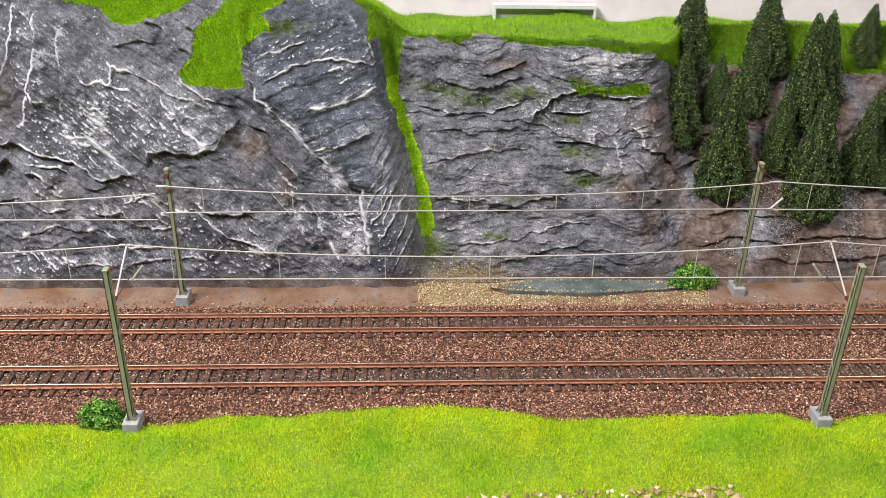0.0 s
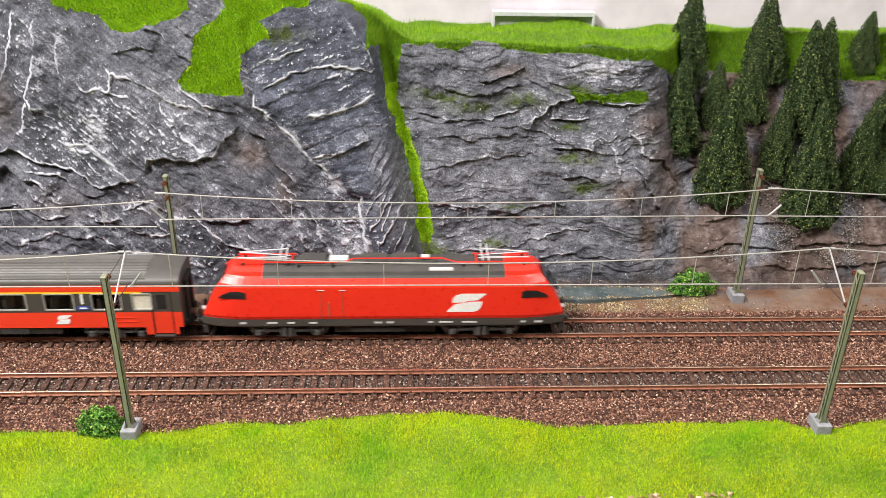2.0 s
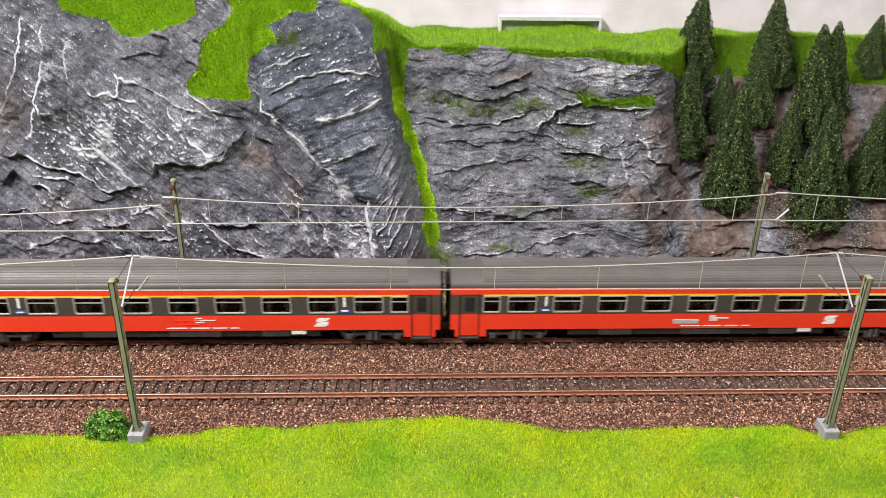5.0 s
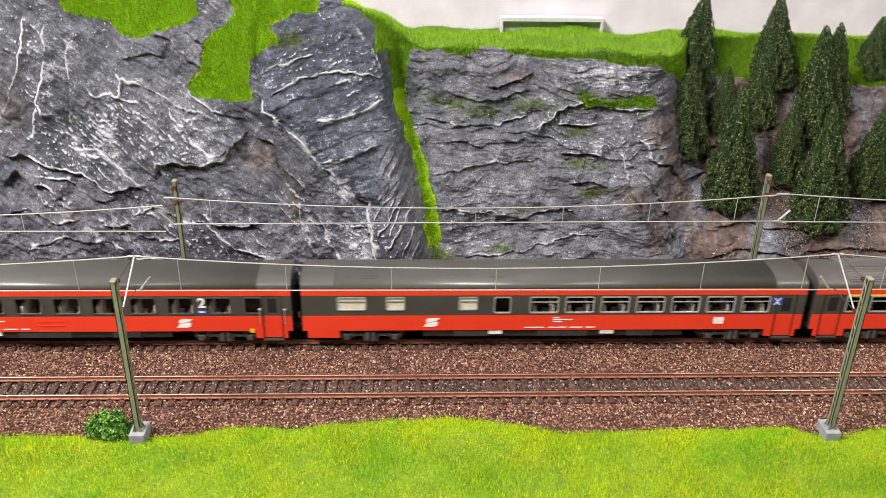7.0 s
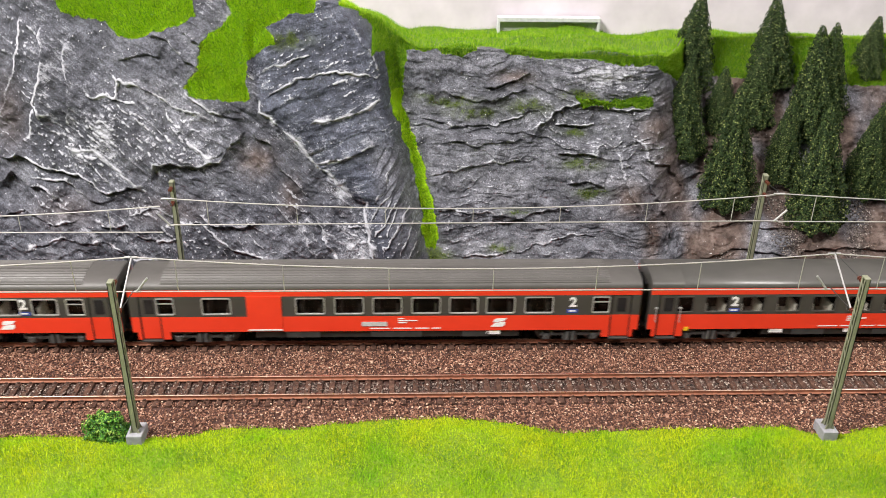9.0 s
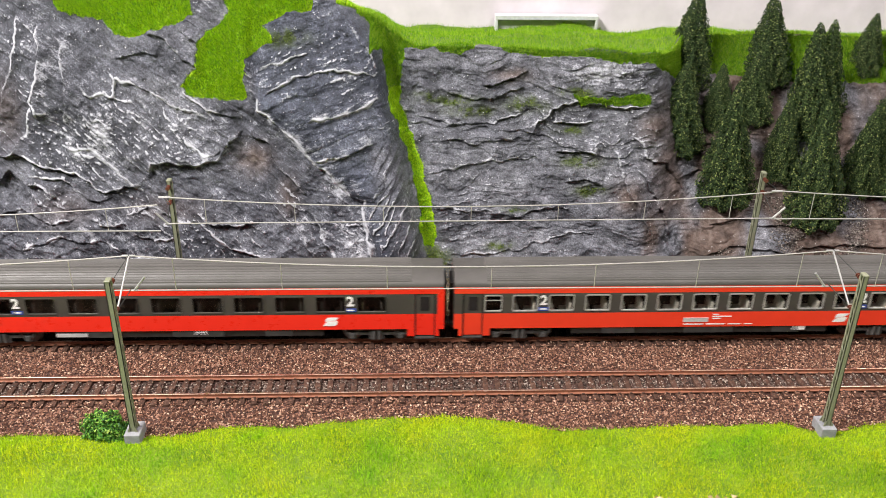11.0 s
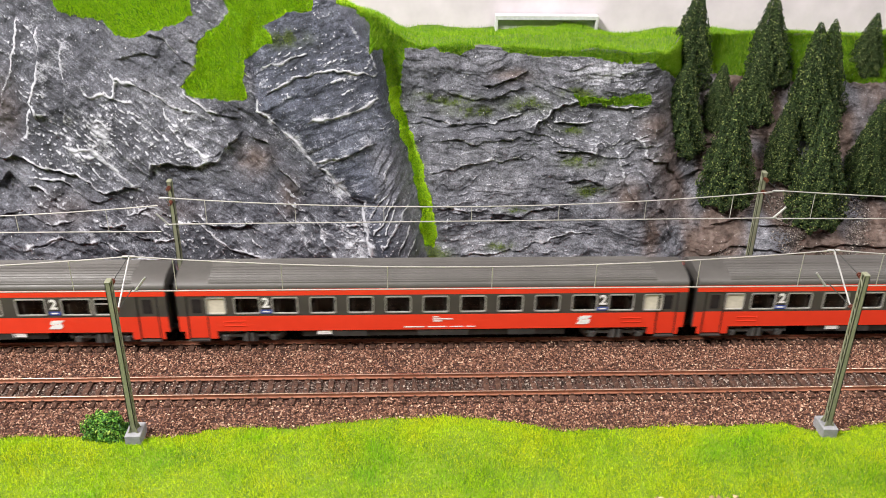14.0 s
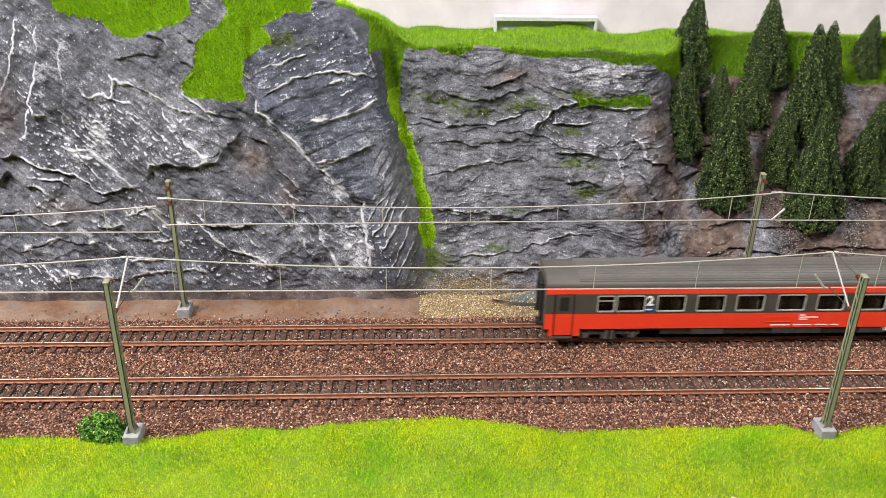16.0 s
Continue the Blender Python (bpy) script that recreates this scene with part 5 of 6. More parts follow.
def bogie_mesh(base):
    s = Shape()
    for k in (-1, 1):
        y = k * 0.0128
        a, b = min(y, y + k * 0.0012), max(y, y + k * 0.0012)
        s.box(-base / 2 - 0.004, base / 2 + 0.004, a, b, 0.0058, 0.0078, ch=0.0003)
        s.box(-0.0045, 0.0045, a - 0.0003, b + 0.0003, 0.0028, 0.0088, ch=0.0004)
        for x in (-base / 2, base / 2):
            s.box(x - 0.0022, x + 0.0022, a - 0.0004, b + 0.0004, 0.0036, 0.0072, ch=0.0005)
            s.rod((x, y + k * 0.0014, 0.0053), (x, y + k * 0.0024, 0.0053), 0.0014, sides=10)
            for d in (-0.0034, 0.0034):
                s.rod((x + d, y + k * 0.0008, 0.0062), (x + d, y + k * 0.0008, 0.0096), 0.0009, sides=8)
        s.rod((-0.0015, y + k * 0.002, 0.0036), (-0.0015, y + k * 0.002, 0.0095), 0.0011, sides=8)
        s.rod((0.0018, y + k * 0.002, 0.0036), (0.0018, y + k * 0.002, 0.0095), 0.0011, sides=8)
        s.box(-base / 2, base / 2, a, b, 0.0088, 0.0100)
    s.box(-0.003, 0.003, -0.0128, 0.0128, 0.006, 0.010)
    return s.mesh("bogie_frame", BOGIE)


WHEELSET, WHEELSET_BIG = wheelset_mesh(0.0053), wheelset_mesh(0.0062)
BOGIE_COACH, BOGIE_LOCO = bogie_mesh(0.0287), bogie_mesh(0.0345)


def running_gear(parent, xs, base, frame_mesh, wheel_mesh, r):
    made = []
    for x in xs:
        bg = part("bogie", frame_mesh, None, parent, at=pose(x, 0, 0))
        for d in (-base / 2, base / 2):
            made.append(part("wheelset", wheel_mesh, None, bg, at=pose(d, 0, r)))
    return made


def roof_profile(ribbed):
    """Half-round roof; ribbed roofs carry fine lengthwise flutes."""
    pts = []
    n = 56
    for i in range(n + 1):
        a = math.pi * (1 - i / n)
        c, sn = math.cos(a), math.sin(a)
        y = HALF_W * math.copysign(abs(c) ** 0.82, c)
        z = Z_CANT + (Z_TOP - Z_CANT) * abs(sn) ** 0.80
        if ribbed and 6 < i < n - 6 and i % 3 == 0:
            z += 0.0005
        pts.append((y, z))
    return pts


def build_coach(label, wins, digits, smalls, creams, spec):
    """One coach. wins, smalls, creams: window centres in mm; spec: ribbed roof, stripe, and so on."""
    c = thing("passenger_coach", label, "railway coach", pose(0, TRACK_FAR, 0), "coaches of the train")
    red = RED if spec.get("bright") else ORANGE_RED
    ww = spec.get("width", 0.0165)
    style = spec.get("style", "plain")
    near, holes = [], []
    for x in wins:
        near.append((x / 1000, ww, Z_SILL, Z_HEAD, style, GLASS))
    for x in smalls:
        near.append((x / 1000, 0.0098, Z_SILL, Z_HEAD, "vent" if style != "flush" else style, GLASS))
    for x in creams:
        near.append((x / 1000, 0.0108, Z_SILL, Z_HEAD, "plain", CREAM))
    for x, w in spec.get("odd", ()):
        near.append((x / 1000, w, Z_SILL, Z_HEAD, "plain", GLASS))
    for x, w in spec.get("high", ()):
        near.append((x / 1000, w, Z_SILL + 0.0022, Z_HEAD, "vent", CREAM))
    holes = [(x - w / 2, x + w / 2, z0, z1) for x, w, z0, z1, _, _ in near]
    doors = [(k * (DOOR_IN + DOOR_OUT) / 2) for k in (-1, 1)]
    if spec.get("one_door"):
        doors = doors[1:]
    holes += [(d - (DOOR_OUT - DOOR_IN) / 2, d + (DOOR_OUT - DOOR_IN) / 2, 0.006, Z_STRIP) for d in doors]
    s = Shape()
    for side in (-1, 1):
        wall_cells(s, holes, Z_FLOOR, side, [0.0, 0.1275, 0.1462, -0.1275, -0.1462], (0, 1, 2 if spec.get("stripe") else 1))
    for k in (-1, 1):
        a, b = sorted((k * HALF_L, k * (HALF_L - 0.0008)))
        s.box(a, b, -HALF_W + 0.0008, HALF_W - 0.0008, 0.0100, Z_CANT, 1 if not spec.get("bright") else 0)
    s.box(-HALF_L + 0.001, HALF_L - 0.001, -HALF_W + 0.0009, HALF_W - 0.0009, 0.0114, 0.0128, 3)
    if spec.get("bright"):
        for k in (-1, 1):
            a, b = sorted((k * 0.1492, k * 0.1452))
            s.box(a, b, -HALF_W - 0.0003, -HALF_W, 0.0110, Z_CANT - 0.001, 0)
    part("body", s, [red, UMBRA, YELLOW, CHASSIS], c, "red body with a dark grey window band")
    for x, w, z0, z1, st, gm in near:
        for side in (-1, 1):
            window(c, x, z0, z1, w, st, gm, side)
    # roof
    s = Shape()
    prof, plain = roof_profile(spec.get("ribbed", True)), roof_profile(False)
    s.prism(prof, -HALF_L + 0.019, HALF_L - 0.019)
    roof = part("roof", s, ROOF_GREY if spec.get("ribbed", True) else ROOF_SATIN, c, "grey roof" if not spec.get("ribbed", True) else "fluted grey roof", smooth=not spec.get("ribbed", True))
    for k in (-1, 1):
        s = Shape()
        s.prism(plain, *sorted((k * HALF_L, k * (HALF_L - 0.019))))
        part("roof_end", s, ROOF_GREY if spec.get("ribbed", True) else ROOF_SATIN, roof, "plain grey roof end")
    for x in spec.get("hatches", ()):
        s = Shape()
        s.box(x / 1000 - 0.004, x / 1000 + 0.004, -0.0118, -0.0075, 0.0424, 0.0442, ch=0.0003)
        part("roof_hatch", s, LOCO_ROOF, roof)
    # doors
    for d in doors:
        for side in (-1, 1):
            s = Shape()
            w = (DOOR_OUT - DOOR_IN) / 2 - 0.0002
            y = side * (HALF_W - 0.0009)
            a, b = sorted((y, y + side * 0.0006))
            s.box(d - w, d + w, a, b, 0.0066, Z_BELT, 0)
            s.box(d - w, d + w, a, b, Z_BELT, Z_STRIP, 1)
            s.box(d - w, d - w + 0.0005, *sorted((y, y + side * 0.0009)), 0.0066, Z_STRIP, 2)
            s.box(d + w - 0.0005, d + w, *sorted((y, y + side * 0.0009)), 0.0066, Z_STRIP, 2)
            door = part("door", s, [red, UMBRA, BLACK], c)
            s = Shape()
            s.box(d - 0.0026, d + 0.0026, *sorted((y + side * 0.0005, y + side * 0.0008)), Z_SILL + 0.0005, Z_HEAD - 0.0008, ch=0.0)
            part("door_pane", s, DARK_GLASS, door)
            s = Shape()
            s.box(d - w, d + w, *sorted((y - side * 0.001, y + side * 0.0022)), 0.0050, 0.0058)
            part("door_step", s, CHASSIS, door)
            if spec.get("rails"):
                for hx in (-1, 1):
                    s = Shape()
                    s.rod((d + hx * 0.0072, y + side * 0.0018, 0.0165), (d + hx * 0.0072, y + side * 0.0018, 0.0255), 0.00025, sides=5)
                    s.box(d + hx * 0.0072 - 0.0008, d + hx * 0.0072 + 0.0008, *sorted((y, y + side * 0.0019)), 0.0255, 0.0262)
                    part("grab_rail", s, GALV, door, "bright metal grab rail")
                s = Shape()
                s.box(d - math.copysign(0.0125, d) - 0.0013, d - math.copysign(0.0125, d) + 0.0013, *sorted((y, y + side * 0.0011)), 0.0100, 0.0126)
                part("marker", s, YELLOW, door, "small yellow marker plate")
    for x0, x1 in spec.get("big_door", ()):
        s = Shape()
        s.box(x0 / 1000, x1 / 1000, -HALF_W - 0.0004, -HALF_W, Z_FLOOR + 0.001, Z_STRIP, ch=0.0)
        s.box(x0 / 1000, x1 / 1000, -HALF_W - 0.0009, -HALF_W - 0.0004, Z_FLOOR + 0.001, Z_FLOOR + 0.0018, 1)
        part("luggage_door", s, [red, PALE], c, "full-height red sliding luggage door")
    for x0, x1, z0, z1 in spec.get("ribs", ()):
        s = Shape()
        for za in (z0, z1):
            s.box(x0 / 1000, x1 / 1000, -HALF_W - 0.00025, -HALF_W, za, za + 0.0004)
        for xa in (x0, x1):
            s.box(xa / 1000 - 0.0002, xa / 1000 + 0.0002, -HALF_W - 0.00025, -HALF_W, z0, z1)
        part("flap", s, red, c)
    for x, z, w, h in spec.get("vents", ()):
        s = Shape()
        for i in range(4):
            s.box(x / 1000 - w / 2, x / 1000 + w / 2, -HALF_W - 0.0003, -HALF_W, z + h * i / 4, z + h * (i + 0.75) / 4)
        part("vent_grille", s, PALE, c, "pale grey vent grille")
    # underframe and interior
    s = Shape()
    s.box(-0.146, 0.146, -0.0130, 0.0130, 0.0100, 0.0119)
    for k in (-1, 1):
        a, b = sorted((k * 0.0155, k * 0.0120))
        s.prism([(a, 0.0128), (b, 0.0128), (b - (0.0012 if k > 0 else 0), 0.0058), (a + (0.0012 if k < 0 else 0), 0.0058)], -0.078, 0.078)
    for x, w in ((-0.05, 0.02), (0.005, 0.03), (0.052, 0.016)):
        s.box(x - w / 2, x + w / 2, -0.0158, -0.0154, 0.0066, 0.0112)
    part("underframe", s, CHASSIS, c, "dark grey underframe skirt")
    running_gear(c, (-0.1092, 0.1092), 0.0287, BOGIE_COACH, WHEELSET, 0.0053)
    for k in (-1, 1):
        for y in (-0.0100, 0.0100):
            s = Shape()
            s.rod((k * HALF_L, y, 0.0115), (k * (HALF_L + 0.0018), y, 0.0115), 0.0011, sides=10)
            s.rod((k * (HALF_L + 0.0018), y, 0.0115), (k * (HALF_L + 0.0022), y, 0.0115), 0.0024, sides=14)
            part("buffer", s, BLACK, c)
        s = Shape()
        a, b = sorted((k * HALF_L, k * (HALF_L + 0.0021)))
        s.box(a, b, -0.0075, -0.0050, 0.0115, 0.0355, ch=0.0004)
        s.box(a, b, 0.0050, 0.0075, 0.0115, 0.0355, ch=0.0004)
        s.box(a, b, -0.0075, 0.0075, 0.0355, 0.0378, ch=0.0004)
        part("gangway_bellows", s, BLACK, c, "black rubber gangway bellows")
        s = Shape()
        a, b = sorted((k * 0.146, k * 0.1518))
        s.box(a, b, -0.0028, 0.0028, 0.0060, 0.0085)
        part("coupler", s, BLACK, c)
    s = Shape()
    pale = spec.get("pale_seats")
    for x in wins:
        for d in (-0.0062, 0.0052):
            for y0, y1 in ((-0.0138, -0.0022), (0.0022, 0.0138)):
                s.box(x / 1000 + d, x / 1000 + d + 0.0016, y0, y1, 0.0134, 0.0265 if pale else 0.0285, ch=0.0003)
                s.box(x / 1000 + min(d, d + 0.004 * (1 if d < 0 else -1)), x / 1000 + max(d + 0.0016, d + 0.004 * (1 if d < 0 else -1)), y0, y1, 0.0134, 0.0185)
    part("seats", s, SEAT_PALE if pale else SEAT, c, "moulded rows of seats")
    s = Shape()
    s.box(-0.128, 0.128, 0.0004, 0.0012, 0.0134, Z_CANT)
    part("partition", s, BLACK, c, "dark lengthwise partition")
    # markings
    y = -HALF_W
    for ch, x in digits:
        part("class_digit", DIGITS[ch], None, c, "white class number", at=pose(x / 1000, y - 0.0005, 0.0300, 90, 0, 0))
        s = Shape()
        s.box(x / 1000 - 0.0032, x / 1000 + 0.0032, y - 0.0002, y, 0.0230, 0.0254)
        s.box(x / 1000 - 0.002, x / 1000 + 0.002, y - 0.0003, y - 0.0002, 0.0238, 0.0247, 1)
        part("coach_notice", s, [PRINT_BLUE, PRINT_WHITE], c, "small blue notice with a white bar")
    for x in spec.get("logo", ()):
        part("emblem", logo_shape(0.0095, 0.0058, y - 0.0001), PRINT_WHITE, c, "white swept emblem", at=pose(x / 1000, 0, 0.0165))
    for x in spec.get("text", ()):
        part("lettering", BARS["lettering"], None, c, "unreadable white lettering", at=pose(x / 1000, y - 0.0001, 0.0170))
        part("lettering_strip", BARS["strip"], None, c, "thin strip of white lettering", at=pose(x / 1000 - 0.002, y - 0.0001, 0.0128))
    for x in spec.get("plate", ()):
        part("number_plate", BARS["number_plate"], None, c, "white data plate", at=pose(x / 1000, -0.0157, 0.0094))
    for x, z, w, h in spec.get("white_square", ()):
        s = Shape()
        s.box(x / 1000 - w / 2, x / 1000 + w / 2, y - 0.0001, y, z - h / 2, z + h / 2)
        part("notice", s, PRINT_WHITE, c, "white square notice")
    for x, z, w, h in spec.get("blue_square", ()):
        s = Shape()
        s.box(x / 1000 - w / 2, x / 1000 + w / 2, y - 0.0001, y, z - h / 2, z + h / 2)
        for k in (-1, 1):
            s.plate([(x / 1000 - 0.002, z - k * 0.0022), (x / 1000 - 0.0012, z - k * 0.0022), (x / 1000 + 0.002, z + k * 0.0022), (x / 1000 + 0.0012, z + k * 0.0022)][::k], y - 0.0001, 0.0001, 1)
        part("symbol", s, [PRINT_BLUE, PRINT_WHITE], c, "blue square with crossed white bars")
    return c


def compartment_rows(a, b, n):
    return [a + (b - a) * i / (n - 1) for i in range(n)]


FIRST = compartment_rows(-107, 107, 9)
SECOND = compartment_rows(-109, 110, 11)
FLAPS = ((-123, -111, 0.0145, 0.0175), (111, 123, 0.0145, 0.0175))


def build_train():
    train = []
    train.append(build_coach("red and dark grey first class coach with a yellow stripe", FIRST, [("1", -94), ("1", 93.5)], [], [-126.3, 127], dict(stripe=1, logo=[81], text=[3], plate=[-63], ribs=FLAPS)))
    for flap in (0, 1):
        train.append(build_coach("red and dark grey first class coach, yellow stripe, ventilator windows", FIRST, [("1", -93), ("1", 93)], [-125, 125], [], dict(stripe=1, logo=[79.5], text=[12], plate=[65.5], style="vent", vents=[] if flap else [(-8, 0.0145, 0.015, 0.003)], ribs=[(-6, 9, 0.0148, 0.018)] if flap else [])))
    train.append(build_coach("red and dark grey dining coach with a smooth roof", compartment_rows(-7, 119.2, 7), [], [], [], dict(ribbed=False, one_door=1, logo=[-73], text=[5], plate=[-35, 32], odd=[(-31.6, 0.0095)], high=[(-120, 0.0165), (-94.4, 0.0105), (-51.8, 0.0105)], hatches=[-109, -35], pale_seats=1, white_square=[(98.5, 0.0172, 0.0062, 0.0046)], blue_square=[(132, 0.0302, 0.006, 0.0052)], style="vent")))
    train.append(build_coach("red and dark grey second class coach with a satin roof", compartment_rows(-109, 107, 11)[0:11], [("2", -98.4), ("2", 97.7)], [-128, 127], [], dict(ribbed=False, logo=[86.6], text=[-22], plate=[-70, -24], width=0.0145, rails=1, pale_seats=1, style="flush", ribs=[(2, 17, 0.0148, 0.018)])))
    train.append(build_coach("red and dark grey second class coach with a luggage door", [-99.3, -45.2, -22.6, -0.3, 22.4, 44.5, 66.1, 88.8], [("2", 108.8)], [-128.6, 125.6], [], dict(logo=[65.7], text=[12], plate=[62.5], big_door=[(-81.9, -61.8)], vents=[(-8, 0.0145, 0.015, 0.003)])))
    train.append(build_coach("red and dark grey second class coach with ventilator windows", compartment_rows(-107.2, 107.2, 11), [("2", -96.4), ("2", 95.3)], [-126, 124.5], [], dict(logo=[84.4], text=[12], plate=[60], width=0.0145, vents=[(-4, 0.0145, 0.015, 0.003)], pale_seats=1)))
    train.append(build_coach("bright red open coach with flush windows and red end posts", compartment_rows(-106.4, 106.7, 10), [("2", -96.5), ("2", 94.4)], [], [], dict(bright=1, style="flush", width=0.0172, logo=[82.8], text=[], plate=[6.3], vents=[(-68, 0.0075, 0.018, 0.0024)])))
    train.append(build_coach("weathered red and dark grey second class coach", SECOND, [("2", -98.0), ("2", 99.0)], [], [-126.2, 126.4], dict(logo=[87], text=[4.7], plate=[-63], ribs=FLAPS, width=0.0145)))
    train.append(build_coach("red and dark grey second class compartment coach", SECOND, [("2", -98.0), ("2", 99.0)], [], [-126.8, 129], dict(logo=[88.6], text=[5], plate=[-65], ribs=FLAPS, width=0.0145)))
    train.append(build_coach("red and dark grey second class coach at the train's tail", [-98.5, -74.4, -50.6, -26.9, -1.9, 22, 47.3, 72.3, 97.9], [("2", -87.3), ("2", 85.3)], [-113.3, 112.9], [], dict(logo=[84.7], text=[10.8], plate=[62], ribs=[(-16, 0, 0.0148, 0.018)])))
    return train


def loco_loft(s, prof, xs, nose, taper, mat_of):
    """A hull along x: prof(u) gives half-section points; nose(z) how far the ends reach."""
    rows = []
    for u in xs:
        a = abs(u)
        row = []
        for y, z in prof:
            e = max(0.0, (a - 0.078) / 0.029)
            reach = 0.078 + (nose(z) - 0.078) * e if e > 0 else a
            row.append((math.copysign(reach, u), y * (1 - taper * e ** 2.2), z))
        rows.append(row)
    n = len(prof)
    for i, (r0, r1) in enumerate(zip(rows, rows[1:])):
        for j in range(n - 1):
            s.add([r0[j], r0[j + 1], r1[j + 1], r1[j]], [(0, 1, 2, 3)], mat_of((xs[i] + xs[i + 1]) / 2, j))
    s.add(rows[0], [tuple(range(n))], mat_of(xs[0], 0))
    s.add(rows[-1], [tuple(range(n - 1, -1, -1))], mat_of(xs[-1], 0))


def build_loco():
    t = thing("electric_locomotive", "red electric locomotive with a white emblem and dark roof", "locomotive", pose(0, TRACK_FAR, 0))
    half = [(-.0162, .0158), (-.0168, .0180), (-.0168, .0372), (-.0160, .0385), (-.0128, .0412), (-.0118, .0424), (-.0108, .0445), (-.0070, .0458), (-.0025, .0463)]
    prof = half + [(-y, z) for y, z in half[::-1]]
    nose = lambda z: float(np.interp(z, [0.0158, 0.021, 0.026, 0.031, 0.037, 0.0415, 0.0463], [0.1058, 0.1070, 0.1060, 0.1022, 0.0965, 0.0925, 0.0880]))
    xs = [-.107, -.1045, -.1005, -.096, -.090, -.084, -.078, -.0705, -.05, -.025, 0, .025, .05, .0705, .078, .084, .090, .096, .1005, .1045, .107]
    s = Shape()
    loco_loft(s, prof, xs, nose, 0.26, lambda u, j: 1 if abs(u) < 0.0705 and 4 <= j <= len(prof) - 6 else 0)
    part("body", s, [RED, LOCO_ROOF], t, "glossy red body with a dark grey roof")
    s = Shape()
    lo = [(-.0150, .0098), (-.0163, .0112), (-.0163, .0156), (.0163, .0156), (.0163, .0112), (.0150, .0098)]
    loco_loft(s, lo, xs, lambda z: 0.1070, 0.24, lambda u, j: 0)
    part("skirt", s, UMBRA, t, "dark grey frame skirt")
    for k in (-1, 1):
        pts = [(0.0800, 0.0298), (0.0800, 0.0340), (0.0835, 0.0348), (0.0890, 0.0345), (0.0945, 0.0318), (0.0965, 0.0298)]
        for yk in (-1, 1):
            s = Shape()
            v = [(k * x, yk * (0.01685 - 0.0046 * max(0, (x - 0.078) / 0.029) ** 2.2 * 0.95), z) for x, z in pts]
            w = [(x, y + yk * 0.0002, z) for x, y, z in v]
            n = len(v)
            s.add(v + w, [tuple(range(n)), tuple(range(2 * n - 1, n - 1, -1))] + [(i, (i + 1) % n, n + (i + 1) % n, n + i) for i in range(n)])
            part("cab_window", s, DARK_GLASS, t, "dark cab side window")
        s = Shape()
        v = []
        for z, yw in ((0.0300, 0.0112), (0.0372, 0.0110), (0.0405, 0.0088)):
            x = nose(z) + 0.0003
            v += [(k * x, -yw, z), (k * (x + 0.0004), 0, z), (k * x, yw, z)]
        s.add(v, [(0, 1, 4, 3), (1, 2, 5, 4), (3, 4, 7, 6), (4, 5, 8, 7)])
        part("windscreen", s, DARK_GLASS, t, "sloping dark windscreen")
        for y in (-0.0085, 0.0085):
            s = Shape()
            s.rod((k * 0.105, y, 0.0195), (k * 0.1073, y, 0.0195), 0.0013, sides=12)
            part("headlight", s, PALE, t, "round clear headlight")
            s = Shape()
            s.rod((k * 0.1055, y * 1.15, 0.0122), (k * 0.1095, y * 1.15, 0.0122), 0.0012, sides=10)
            s.rod((k * 0.1095, y * 1.15, 0.0122), (k * 0.1101, y * 1.15, 0.0122), 0.0027, sides=14)
            part("buffer", s, CHASSIS, t)
        s = Shape()
        a, b = sorted((k * 0.1045, k * 0.1075))
        s.box(a, b, -0.0115, 0.0115, 0.0042, 0.0095, ch=0.0006)
        part("snow_plough", s, CHASSIS, t)
        # folded pantograph
        x0 = k * 0.069
        pan = Shape()
        for y in (-0.0052, 0.0052):
            pan.rod((x0 - 0.017, y, 0.0478), (x0 + 0.017, y, 0.0478), 0.00045, sides=6)
        for x in (-0.015, 0.015):
            pan.rod((x0 + x, -0.0058, 0.0478), (x0 + x, 0.0058, 0.0478), 0.00045, sides=6)
        pg = part("pantograph", pan, RED, t, "folded pantograph with red base")
        s = Shape()
        for y in (-0.0035, 0.0035):
            s.rod((x0 - k * 0.014, y * 0.5, 0.0486), (x0 + k * 0.016, y, 0.0500), 0.00035, sides=6)
            s.rod((x0 + k * 0.016, y, 0.0500), (x0 - k * 0.012, y * 1.5, 0.0514), 0.00035, sides=6)
        part("arm", s, ALU, pg)
        s = Shape()
        for d in (0.0, 0.0035):
            s.rod((x0 - k * (0.012 - d), -0.0105, 0.0516), (x0 - k * (0.012 - d), 0.0105, 0.0516), 0.0004, sides=6)
        part("collector_head", s, ALU, pg)
        for ix in (-0.013, 0.013):
            for y in (-0.0052, 0.0052):
                s = Shape()
                s.rod((x0 + ix, y, 0.0452), (x0 + ix, y, 0.0476), 0.0009, sides=8)
                part("insulator", s, CHASSIS, pg)
    # roof gear
    s = Shape()
    s.rod((-0.052, -0.0068, 0.0484), (-0.024, -0.0068, 0.0484), 0.0004, sides=6)
    s.rod((-0.024, -0.0068, 0.0484), (-0.018, -0.0040, 0.0496), 0.0004, sides=6)
    s.rod((-0.018, -0.0040, 0.0496), (0.034, -0.0040, 0.0496), 0.0004, sides=6)
    s.rod((0.034, -0.0040, 0.0496), (0.042, -0.0068, 0.0484), 0.0004, sides=6)
    s.rod((0.042, -0.0068, 0.0484), (0.058, -0.0068, 0.0484), 0.0004, sides=6)
    bus = part("busbar", s, RED, t, "red roof busbar")
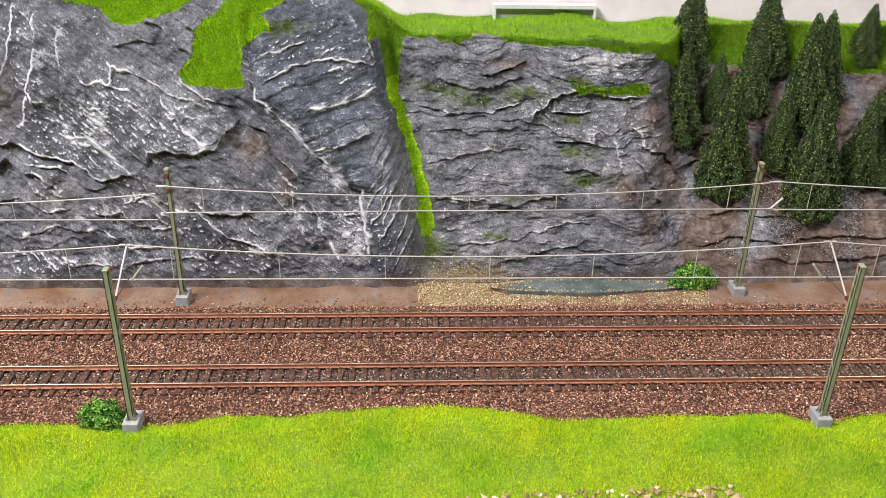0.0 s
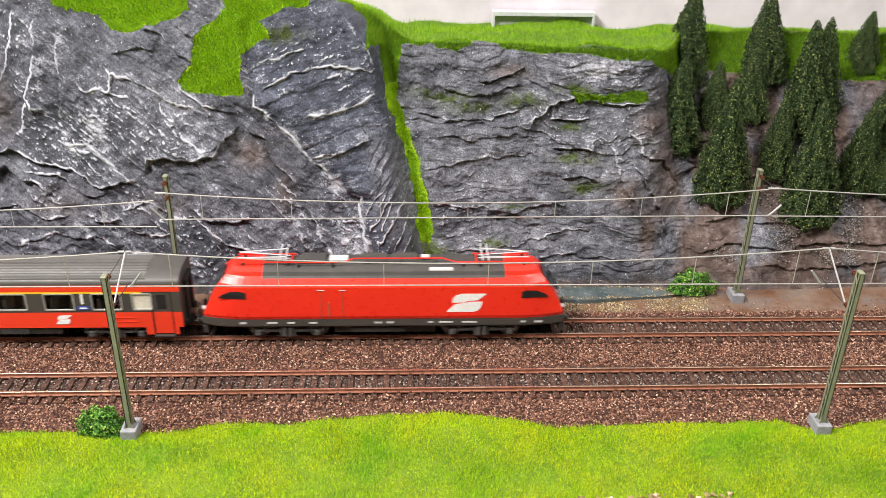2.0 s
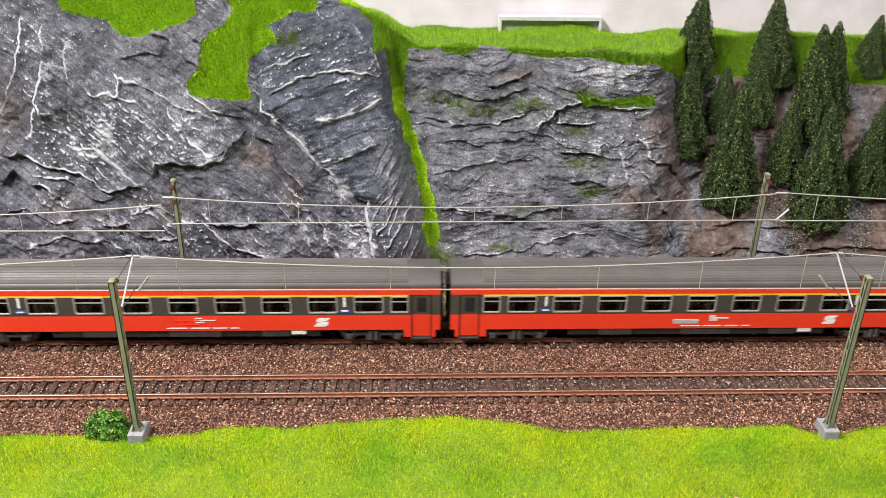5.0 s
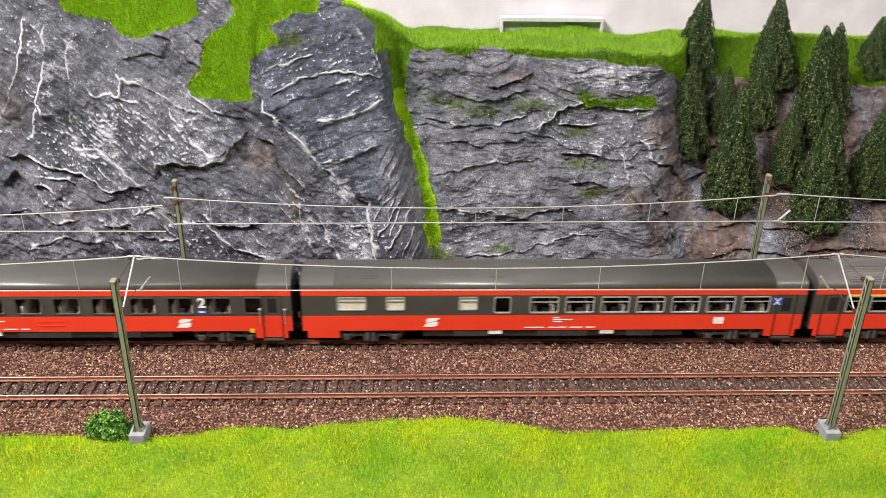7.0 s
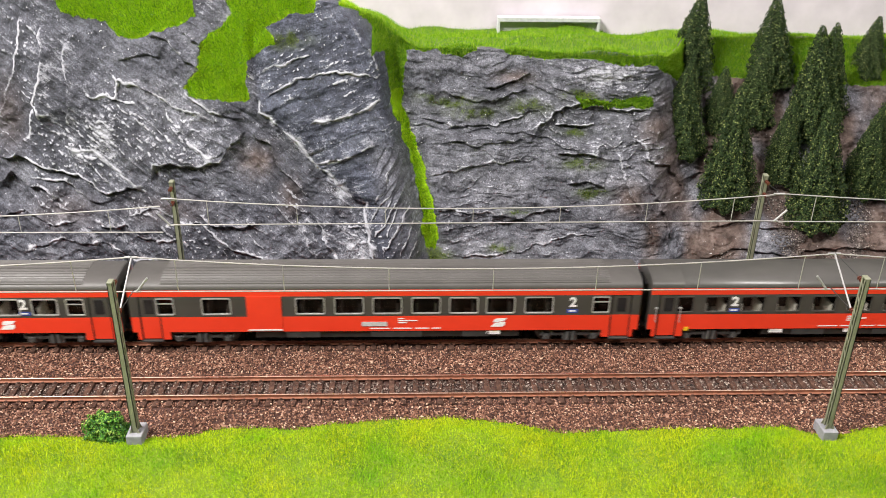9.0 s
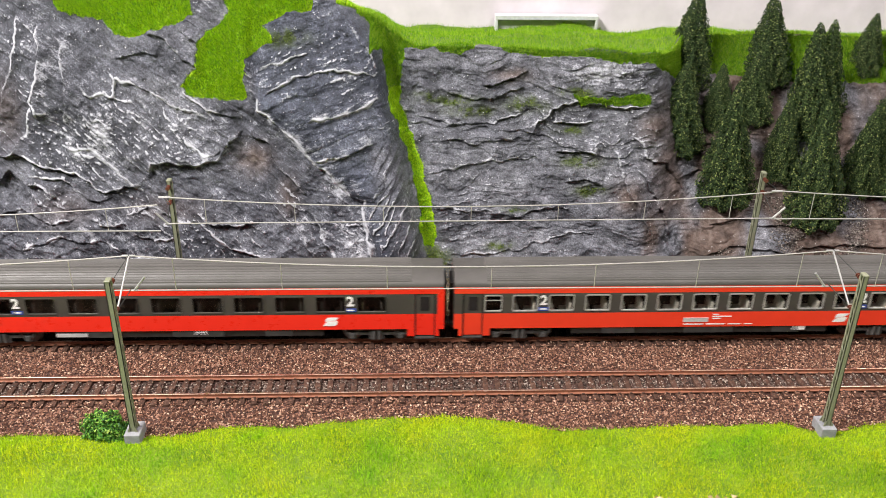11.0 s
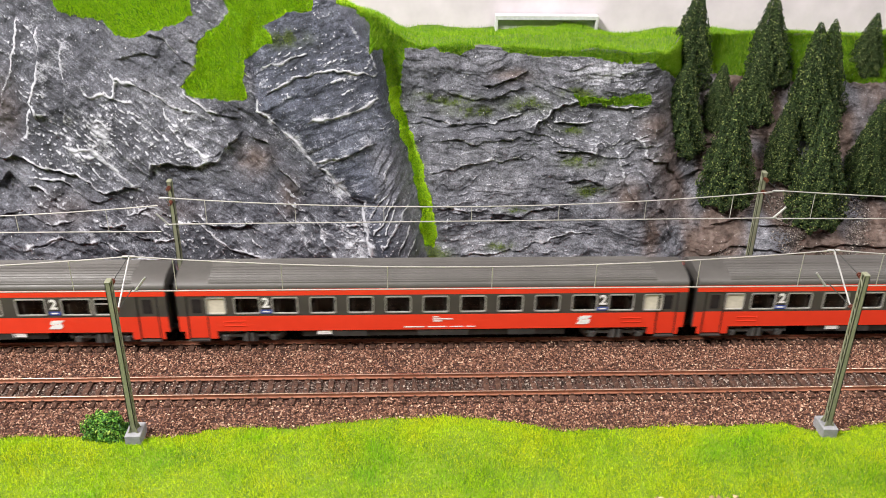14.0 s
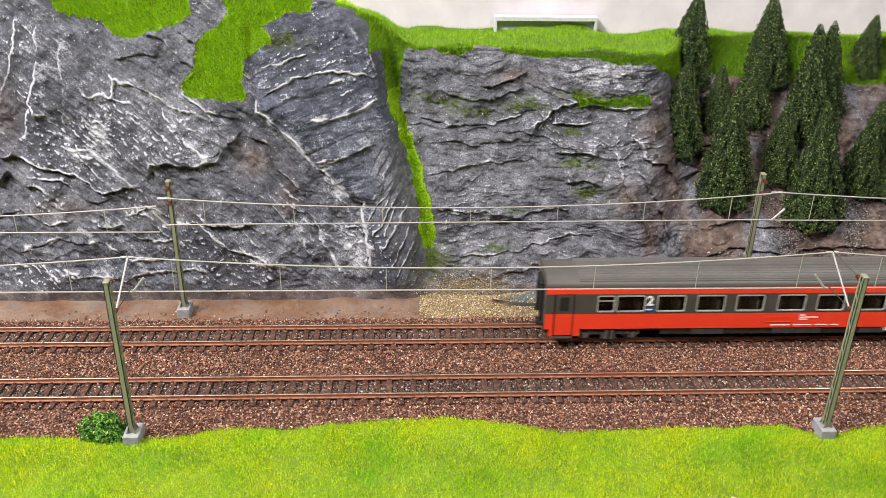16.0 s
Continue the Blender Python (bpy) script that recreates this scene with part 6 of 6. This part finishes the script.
    for x, y in ((-0.050, -0.0068), (-0.030, -0.0068), (-0.010, -0.004), (0.010, -0.004), (0.030, -0.004), (0.046, -0.0068), (0.056, -0.0068)):
        s = Shape()
        for i in range(3):
            s.rod((x, y, 0.0452 + i * 0.001), (x, y, 0.0458 + i * 0.001), 0.0010, sides=8)
        part("insulator", s, CHASSIS, bus)
    for x0, x1, y0, y1, z in ((-0.0325, -0.0215, -0.001, 0.0055, 0.0464), (0.026, 0.040, -0.0105, -0.0078, 0.0450), (0.0215, 0.0265, 0.0, 0.003, 0.0480)):
        s = Shape()
        s.box(x0, x1, y0, y1, z - 0.001, z + 0.0007, ch=0.0002)
        part("roof_panel", s, PALE, t, "pale grey roof panel")
    for x in (-0.042, -0.006, 0.012):
        s = Shape()
        s.box(x - 0.0075, x + 0.0075, -0.0045, 0.0085, 0.0455, 0.0472, ch=0.0004)
        part("roof_box", s, LOCO_ROOF, t)
    # side panels and markings
    s = Shape()
    for xx in (-0.037, -0.0245):
        s.box(xx - 0.0002, xx + 0.0002, -0.01700, -0.0168, 0.0165, 0.0365, 0)
        s.box(xx - 0.002, xx + 0.002, -0.01705, -0.0168, 0.0352, 0.0356, 1)
    s.box(-0.0330, -0.0322, -0.01705, -0.0168, 0.0180, 0.0275, 0)
    part("service_flap", s, [RUST, PALE], t)
    part("emblem", logo_shape(0.0235, 0.0122, -0.01682), PRINT_WHITE, t, "large white swept emblem", at=pose(0.0478, 0, 0.0267))
    for x, w in ((-0.083, .004), (-0.066, .006), (-0.055, .004), (-0.042, .005), (-0.004, .0045), (0.003, .0045), (0.027, .003), (0.036, .008), (0.05, .009), (0.082, .003), (0.091, .005)):
        s = Shape()
        s.box(x - w / 2, x + w / 2, -0.0166, -0.0162, 0.0128, 0.0138)
        part("frame_marking", s, PALE, t)
    s = Shape()
    s.box(-0.030, 0.030, -0.0125, 0.0125, 0.0045, 0.0098, ch=0.0005)
    s.box(-0.020, 0.012, -0.0142, -0.0125, 0.0055, 0.0088, ch=0.0003)
    part("transformer_box", s, CHASSIS, t)
    wheels = running_gear(t, (-0.0575, 0.0575), 0.0345, BOGIE_LOCO, WHEELSET_BIG, 0.0062)
    return t, wheels


COACHES = build_train()
LOCO, LOCO_WHEELS = build_loco()

# the join behind the first coach, along the track, time by time
JOIN = [(0.0, -0.925), (0.5, -0.799), (1.0, -0.6735), (1.5, -0.5500), (2.0, -0.4265), (2.5, -0.3005), (3.0, -0.1750), (3.5, -0.0489), (4.0, 0.0748), (4.2, 0.1245),
        (6.3, 0.6643), (6.5, 0.7160), (7.0, 0.8481), (7.5, 0.9755), (8.0, 1.0990), (8.5, 1.2325), (9.0, 1.3588), (9.2, 1.4112),
        (11.3, 1.9240), (11.5, 1.9730), (12.0, 2.0972), (12.5, 2.2172), (13.0, 2.3420), (13.5, 2.4680), (14.0, 2.6030), (14.5, 2.7370), (15.0, 2.8570), (15.5, 2.9947), (16.0, 3.1220)]


def motions():
    for k, coach in enumerate(COACHES):
        walk(coach, [(t, pose(x - k * COACH + COACH / 2, TRACK_FAR, 0)) for t, x in JOIN])
    walk(LOCO, [(t, pose(x + 0.4185, TRACK_FAR, 0)) for t, x in JOIN])
    ts, xs = [t for t, _ in JOIN], [x for _, x in JOIN]
    for w in LOCO_WHEELS:
        at = w.matrix_basis.translation.copy()
        rows = []
        for i in range(0, 16 * FPS + 1):
            turn = math.degrees(float(np.interp(i / FPS, ts, xs)) / 0.0062)
            rows.append((i / FPS, pose(at.x, at.y, at.z, 0, turn, 0)))
        walk(w, rows)


motions()
